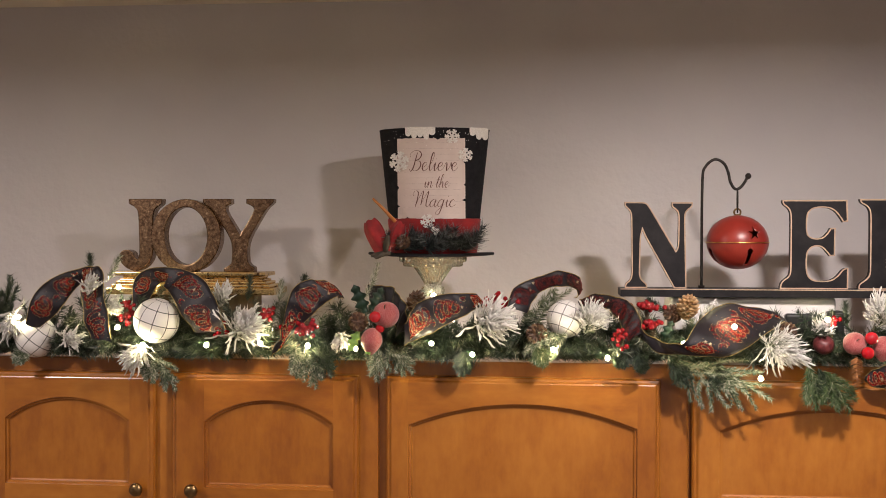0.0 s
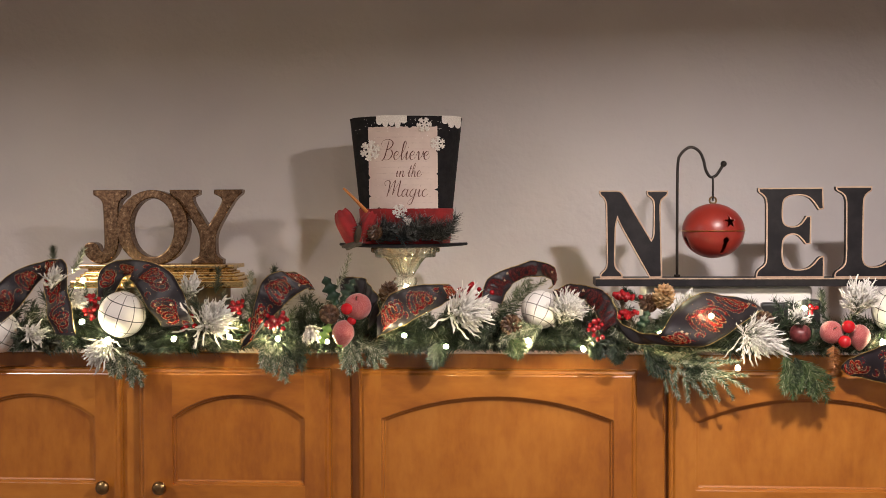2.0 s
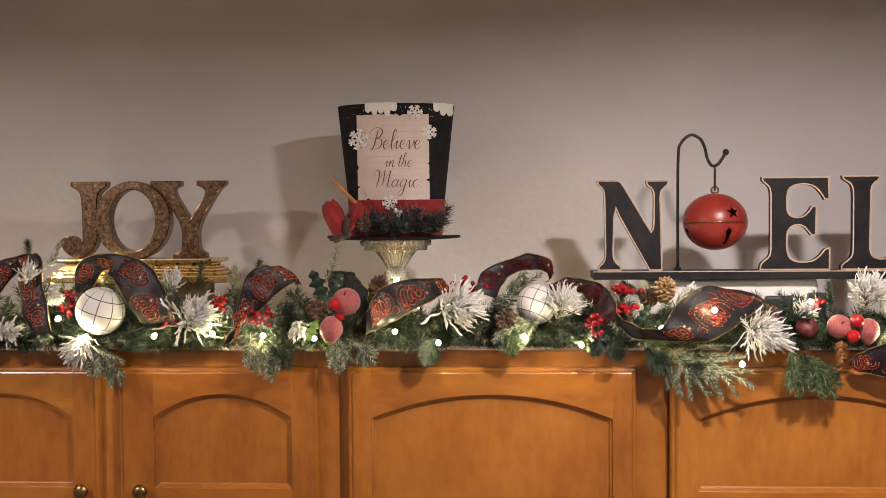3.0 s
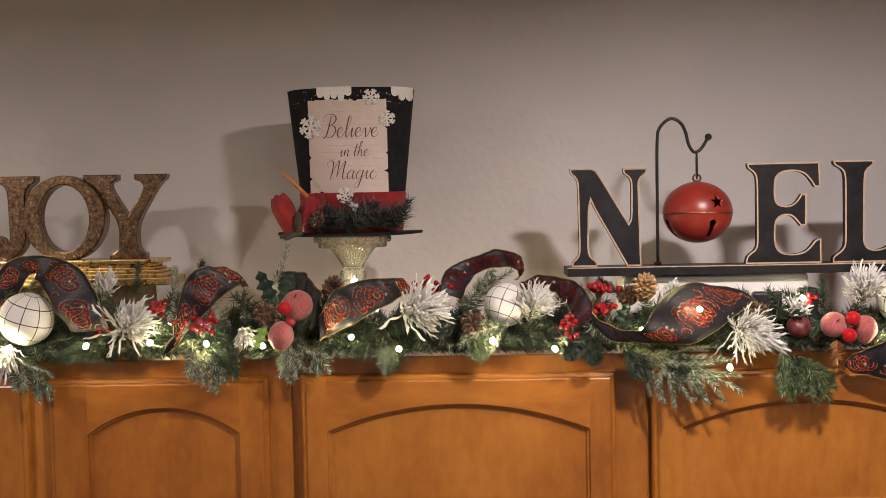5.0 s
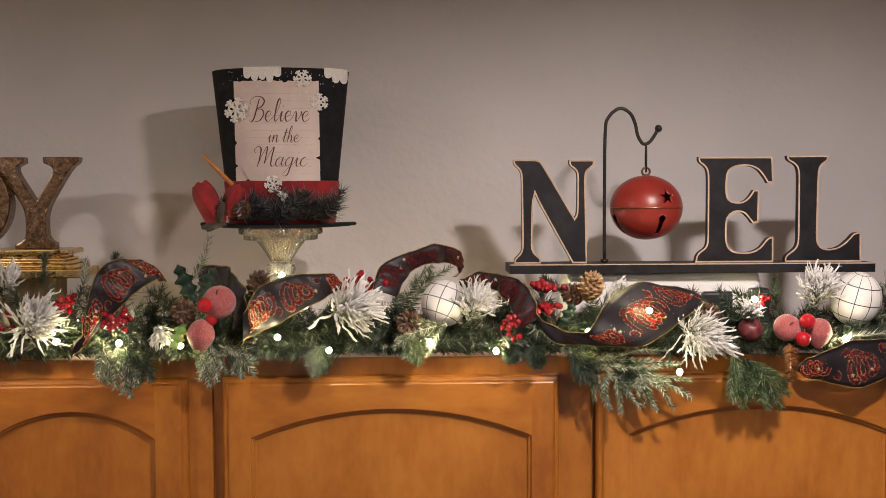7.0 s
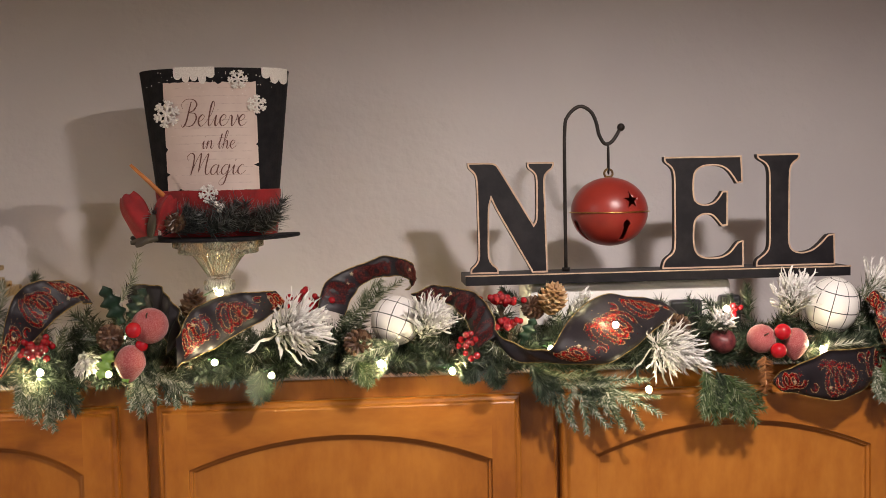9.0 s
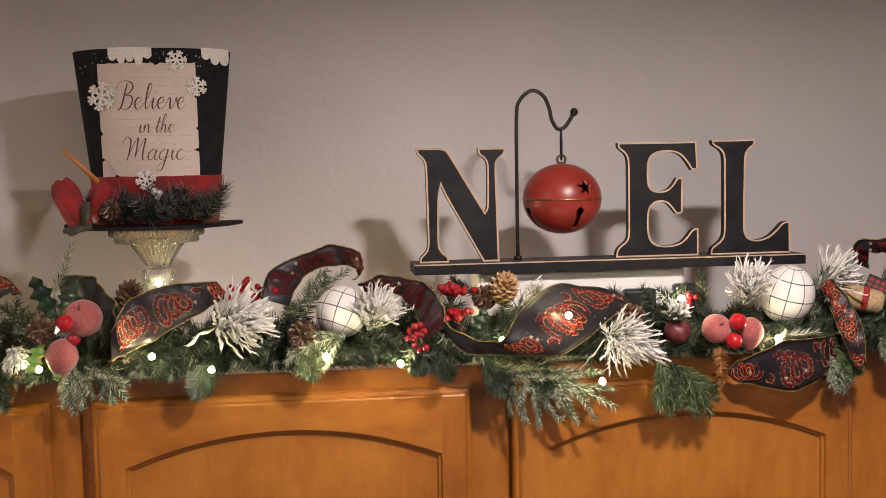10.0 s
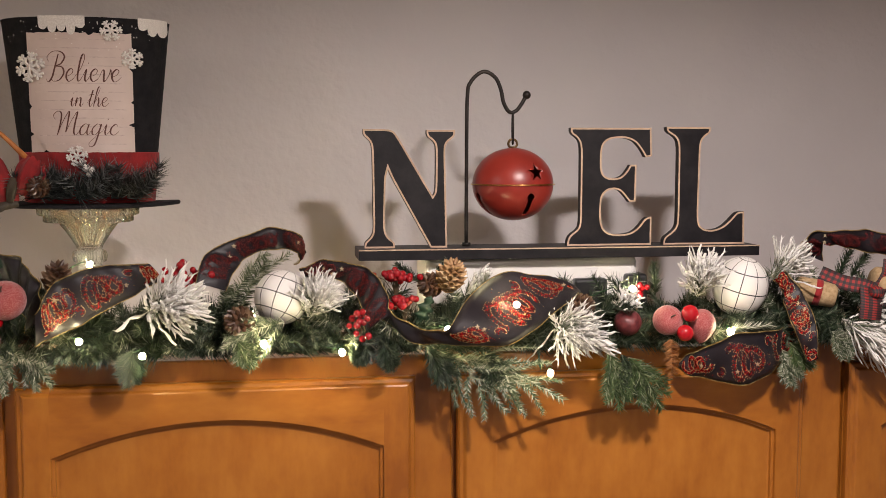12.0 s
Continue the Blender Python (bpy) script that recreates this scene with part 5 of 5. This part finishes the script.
# ---- things tucked into the garland ----
def check_ball(at, r, turn, label, tall=1.0):
    """A cloth-covered ball with a windowpane check wrapped round it from two sides."""
    verts, faces, uvs = [], [], []
    rings, sides = 28, 40
    for j in range(rings + 1):
        t = math.pi * j / rings
        for k in range(sides + 1):
            a = 2 * math.pi * k / sides
            p = Vector((math.sin(t) * math.cos(a), math.sin(t) * math.sin(a), math.cos(t)))
            verts.append(p * r)
            uvs.append((math.atan2(p.x, -p.y if p.y < 0 else -p.y + 1e-6) / math.pi * 5.0 + 0.5, math.asin(max(-1, min(1, p.z))) / math.pi * 5.0 + 0.5))
    for j in range(rings):
        for k in range(sides):
            a = j * (sides + 1) + k
            faces.append((a, a + sides + 1, a + sides + 2, a + 1))
    b = mesh_object("ball_ornament", verts, faces, CHECK, smooth=True, uvs=uvs)
    b.matrix_world = pose(*at) @ Matrix.Diagonal((1, 1, tall, 1)) @ pose(0, 0, 0, *turn)
    tagged(b, label, "ornament", "checked ball ornaments")
    return b


check_ball((-1.127, 2.480, 2.208), 0.046, (2, 42, 8), "white ball ornament with black windowpane check, partly covered by needles")
check_ball((-0.845, 2.470, 2.248), 0.0500, (6, 18, 12), "white ball ornament with black windowpane check beside a ribbon loop")
check_ball((0.057, 2.494, 2.258), 0.0410, (-6, 25, 20), "white ball ornament with black windowpane check below a ribbon arch")
check_ball((0.794, 2.500, 2.260), 0.0435, (8, 14, -24), "white ball ornament with black windowpane check above red fruit", 1.14)

for at, axis, ln, wd, mat, label in (
        ((-0.386, 2.430, 2.253), (0.2, -1.0, 0.2), 0.040, 0.043, CONE, "glossy brown pine cone beside sugared fruit"), ((-0.269, 2.500, 2.290), (0.2, -0.4, 0.9), 0.052, 0.046, CONE, "brown pine cone beside the glass stand"),
        ((0.317, 2.500, 2.284), (0.15, -0.5, 0.8), 0.054, 0.050, CONETAN, "pale tan pine cone below the word sign"), ((0.289, 2.515, 2.269), (-0.5, -0.7, 0.4), 0.044, 0.042, CONE, "dark brown pine cone beside a pale one"),
        ((0.517, 2.460, 2.241), (0.3, -0.9, -0.1), 0.038, 0.038, CONE, "small brown pine cone behind the broad ribbon"), ((-0.004, 2.460, 2.227), (-0.2, -0.9, 0.1), 0.048, 0.048, CONE, "dark pine cone below a ball ornament"),
        ((-0.52, 2.475, 2.25), (0.1, -0.9, 0.3), 0.036, 0.036, CONE, "dark pine cone behind red berries")):
    tagged(small_cone("pine_cone", at, axis, ln * 0.88, wd * 0.85, mat), label, "pine cone", "pine cones in the garland")


_v, _f = ball((0, 0, 0), 1.0, 6, 9)
_o = mesh_object("berry", _v, _f, BERRY, smooth=True)
BERRY_MESH = _o.data
bpy.data.objects.remove(_o)


def berries(at, spread, count, label):
    c = Vector(at)
    made = thing("berry_cluster", label, "berries", "berry clusters in the garland", at=(c.x, c.y, c.z - 0.03))
    inv = Matrix.Translation(made.location).inverted()
    stems = []
    for k in range(int(count * 1.25)):
        p = c + Vector((rng.gauss(0, 0.8) * spread[0], rng.gauss(0, 1) * 0.008, rng.gauss(0, 0.8) * spread[1]))
        o = new("berry", BERRY_MESH)
        o.parent, o.matrix_parent_inverse = made, inv
        o.matrix_basis = Matrix.Translation(p) @ Matrix.Scale(rng.uniform(0.0046, 0.0064), 4)
        stems.append(tube([c + Vector((0, 0.012, -0.03)), (p + c) * 0.5 + Vector((0, 0.008, -0.006)), p], 0.0007, 4))
    v, f = joined(stems)
    mesh_object("stem", v, f, BARK, made).matrix_parent_inverse = inv


for at, spread, count in (((-0.916, 2.480, 2.265), (0.011, 0.020), 26), ((-0.506, 2.440, 2.238), (0.022, 0.010), 34), ((-0.535, 2.455, 2.245), (0.010, 0.012), 16), ((-0.092, 2.490, 2.289), (0.018, 0.009), 26),
                          ((0.231, 2.490, 2.286), (0.019, 0.006), 24), ((0.243, 2.470, 2.250), (0.020, 0.006), 20), ((0.620, 2.490, 2.253), (0.012, 0.008), 6), ((0.173, 2.440, 2.222), (0.012, 0.014), 10),
                          ((-0.70, 2.46, 2.235), (0.012, 0.010), 12), ((-0.60, 2.47, 2.265), (0.014, 0.012), 14)):
    berries(at, spread, count, "cluster of small glossy red berries on wire stems")


def fruit(at, r, kind, label):
    """A sugared fruit: round with a dimpled crown, or a pear that tapers to its stem."""
    n, sides = 22, 28
    prof = []
    for j in range(n + 1):
        t = math.pi * j / n
        rad, z = r * math.sin(t), -r * math.cos(t)
        if kind == "pear":
            z = z * 1.25
            rad *= 1.0 - 0.30 * max(0, -z / r)
        else:
            z = z * 0.95 - (0.16 * r * math.exp(-(rad / (0.35 * r)) ** 2) if z > 0 else 0)
        prof.append((max(rad, 0.0004), z))
    v, f = lathe(prof, sides)
    o = mesh_object("sugared_fruit", v, f, SUGAR, smooth=True)
    o.matrix_world = pose(*at, rng.uniform(40, 70) if kind == "apple" else 0, rng.uniform(-15, 15), 0)
    tagged(o, label, "artificial fruit", "sugared red fruit")
    v, f = tube([(0, 0, r * 0.7), (0.001, 0, r * 1.0), (0.004, 0, r * 1.22)], 0.0012, 6)
    mesh_object("stalk", v, f, BARK, o)
    return o


fruit((-0.326, 2.432, 2.269), 0.0285, "apple", "sugar-frosted red apple beside a pine cone")
fruit((-0.356, 2.422, 2.212), 0.0235, "pear", "sugar-frosted red pear hanging over the cabinet edge")
fruit((0.649, 2.440, 2.217), 0.0235, "apple", "sugar-frosted dusky red apple beside shiny balls")
fruit((0.706, 2.442, 2.206), 0.0215, "pear", "sugar-frosted red pear beside a shiny ball")
DARKFRUIT = mottled("plum_sugar_skin", (0.06, 0.008, 0.012), (0.16, 0.035, 0.035), 0.4, 120, bump=0.0008, bscale=300)
plum = fruit((0.592, 2.462, 2.212), 0.0215, "apple", "dark plum-red sugared apple below a small bulb")
plum.data.materials[0] = DARKFRUIT
for at, r in (((-0.346, 2.408, 2.266), 0.0125), ((-0.338, 2.425, 2.240), 0.0100), ((0.677, 2.420, 2.230), 0.0135), ((0.669, 2.418, 2.200), 0.0130)):
    v, f = ball((0, 0, 0), r, 16, 24)
    o = mesh_object("red_ball", v, f, SHINYRED, smooth=True)
    o.location = at
    tagged(o, "small shiny red ball wired among sugared fruit", "ornament", "shiny red balls")


def holly(at, direction, length, mat, label):
    """A spiny holly leaf with a raised midrib and cupped lobes."""
    c, d = Vector(at), Vector(direction).normalized()
    side = d.cross(Vector((0, -1, 0))).normalized()
    verts, faces, n = [], [], 24
    for thick in (0.0, 0.0008):
        for i in range(n + 1):
            q = i / n
            w = length * 0.27 * math.sin(math.pi * min(1, 0.06 + 0.94 * q)) ** 0.6 * (0.50 + 0.50 * abs(math.cos(q * math.pi * 3.5)) ** 2.4)
            for s in (-1, -0.5, 0, 0.5, 1):
                verts.append(c + d * length * q + side * w * s + Vector((0, -1, 0)) * (0.0022 * abs(s) * math.cos(q * math.pi * 7) + 0.003 * (1 - abs(s)) - thick))
    o = (n + 1) * 5
    for i in range(n):
        for j in range(4):
            a = i * 5 + j
            faces += [(a, a + 1, a + 6, a + 5), (o + a, o + a + 5, o + a + 6, o + a + 1)]
        for a in (i * 5, i * 5 + 4):
            faces.append((a, a + 5, o + a + 5, o + a))
    tagged(mesh_object("holly_leaf", verts, faces, mat, smooth=True), label, "leaf", "holly leaves")


holly((-0.375, 2.462, 2.270), (-0.35, -0.2, 0.9), 0.068, LEAF, "dark green artificial holly leaf above a pine cone")
holly((-0.365, 2.470, 2.280), (0.5, -0.2, 0.8), 0.055, LEAF, "dark green artificial holly leaf behind fruit")
holly((-0.385, 2.430, 2.235), (-0.3, -0.3, -0.8), 0.050, LEAF_LIT, "green holly leaf with bulb glow put into its colour")
holly((-0.372, 2.425, 2.225), (0.3, -0.3, -0.9), 0.045, LEAF_LIT, "green holly leaf with bulb glow put into its colour")
holly((0.262, 2.475, 2.215), (0.35, -0.2, 0.8), 0.050, LEAF, "dark green artificial holly leaf below berries")

# ---- string lights ----
BULBS = [(-0.951, 2.520, 2.320), (-0.922, 2.440, 2.235), (-0.860, 2.425, 2.199), (-0.717, 2.425, 2.201), (-0.598, 2.425, 2.205), (-0.392, 2.432, 2.195), (-0.499, 2.445, 2.199), (-1.149, 2.440, 2.256),
         (-0.228, 2.428, 2.209), (-0.140, 2.415, 2.188), (0.030, 2.425, 2.199), (0.144, 2.440, 2.181), (0.298, 2.408, 2.216), (0.395, 2.380, 2.255), (0.453, 2.405, 2.147),
         (0.604, 2.475, 2.263), (0.750, 2.435, 2.197), (-0.560, 2.465, 2.211), (-0.244, 2.634, 2.298)]
# evenly spaced bulbs added out of view behind the garland, to brighten the wall
BULBS += [(-1.25 + 0.21 * k, 2.615 + 0.012 * (k % 2), 2.214 + 0.014 * (k % 3)) for k in (0, 1, 3, 4, 5, 6, 7, 8)]
lights = thing("string_lights", "warm white fairy lights on thin green wire wound through the garland", "string lights", at=(-0.1, 2.5, TOP_Z))
linv = Matrix.Translation(lights.location).inverted()
order = sorted(BULBS)
way = [(-1.5, 2.54, 2.19)]
for bx, by, bz in order:
    way += [(bx - 0.012, by + 0.012, bz + 0.004), (bx + 0.025, 2.535, 2.20)]
way.append((1.5, 2.54, 2.19))
v, f = tube(spline(way, 5), 0.0011, 5)
o = mesh_object("wire", v, f, WIRE, lights, "thin green wire")
o.matrix_parent_inverse = linv
bulb_v, bulb_f = lathe([(0.0006, -0.0085), (0.0040, -0.0060), (0.0056, -0.0010), (0.0050, 0.0035), (0.0030, 0.0060)], 14)
sock_v, sock_f = lathe([(0.0032, 0.0058), (0.0036, 0.0075), (0.0034, 0.0150), (0.0015, 0.0170)], 12)
bulb_me = sock_me = None
for bx, by, bz in BULBS:
    if bulb_me is None:
        b = mesh_object("bulb", bulb_v, bulb_f, BULB, lights, "glowing warm white bulb", smooth=True)
        s = mesh_object("socket", sock_v, sock_f, WIRE, b, "green plastic socket", smooth=True)
        bulb_me, sock_me = b.data, s.data
    else:
        b, s = new("bulb", bulb_me), new("socket", sock_me)
        b.parent, s.parent = lights, b
        b["label"], s["label"] = "glowing warm white bulb", "green plastic socket"
    b.matrix_parent_inverse = linv
    b.matrix_basis = pose(bx, by, bz, -70 + rng.uniform(-30, 30), rng.uniform(-40, 40), 0) @ Matrix.Scale(0.86, 4)

# ---- the burlap and plaid bow at the far end ----
bow = thing("plaid_bow", "burlap and red-black plaid bow tucked into the garland", "bow", at=(0.99, 2.46, 2.20))
binv = Matrix.Translation(bow.location).inverted()


def bow_strip(points, width, mat, name, label):
    cs = spline(points, 8)
    verts, faces, uvs, n = [], [], [], len(cs)
    for i, c in enumerate(cs):
        d = (cs[min(i + 1, n - 1)] - cs[max(i - 1, 0)]).normalized()
        w = d.cross(Vector((0, -1, 0.25))).normalized() * width
        nn = d.cross(w).normalized()
        for s, off in ((-1, 0.001), (-0.33, 0.003), (0.33, 0.003), (1, 0.001), (1, -0.001), (0.33, 0.001), (-0.33, 0.001), (-1, -0.001)):
            verts.append(c + w * s + nn * off)
            uvs.append((i / n * 1.6, s * 0.5 + 0.5))
    for i in range(n - 1):
        for k in range(8):
            faces.append((i * 8 + k, i * 8 + (k + 1) % 8, (i + 1) * 8 + (k + 1) % 8, (i + 1) * 8 + k))
    o = mesh_object(name, verts, faces, mat, bow, label, smooth=True, uvs=uvs)
    o.matrix_parent_inverse = binv


for (ax, ay, az), (bx, by, bz), r in (((0.886, 2.495, 2.258), (0.945, 2.470, 2.244), 0.021), ((1.005, 2.465, 2.268), (1.075, 2.455, 2.262), 0.027)):
    a, b = Vector((ax, ay, az)), Vector((bx, by, bz))
    v, f = tube([a, a.lerp(b, 0.08), a.lerp(b, 0.5), a.lerp(b, 0.92), b], lambda q, r=r: r * (0.75 + 0.25 * math.sin(math.pi * q)), 20)
    o = mesh_object("burlap_loop", v, f, BURLAP, bow, "rolled natural burlap loop", smooth=True)
    o.matrix_parent_inverse = binv
    c = a.lerp(b, 0.55)
    d = (b - a).normalized()
    v, f = tube([c - d * 0.005, c + d * 0.005], r * 1.04, 20)
    o = mesh_object("red_stripe", v, f, FELTRED, bow, "red woven stripe", smooth=True)
    o.matrix_parent_inverse = binv
bow_strip([(0.925, 2.485, 2.282), (0.955, 2.465, 2.268), (0.985, 2.450, 2.262), (1.000, 2.445, 2.255)], 0.012, PLAID, "plaid_loop", "red and black plaid ribbon")
bow_strip([(1.000, 2.445, 2.252), (1.015, 2.440, 2.280), (1.022, 2.445, 2.305)], 0.010, PLAID, "plaid_loop", "red and black plaid ribbon")
bow_strip([(0.990, 2.445, 2.262), (0.985, 2.432, 2.235), (0.982, 2.430, 2.212)], 0.018, PLAID, "plaid_tail", "red and black plaid ribbon tail")
bow_strip([(1.000, 2.445, 2.250), (1.030, 2.435, 2.238), (1.070, 2.430, 2.225)], 0.013, PLAID, "plaid_tail", "red and black plaid ribbon tail")
bow_strip([(1.000, 2.445, 2.260), (1.045, 2.430, 2.275), (1.090, 2.440, 2.290)], 0.010, PLAID, "plaid_loop", "red and black plaid ribbon")
v, f = ball((0.998, 2.440, 2.254), 0.013, 10, 14, 0.8)
o = mesh_object("knot", v, f, PLAID, bow, "plaid knot", smooth=True, uvs=[(p.x * 30, p.z * 30) for p in v])
o.matrix_parent_inverse = binv
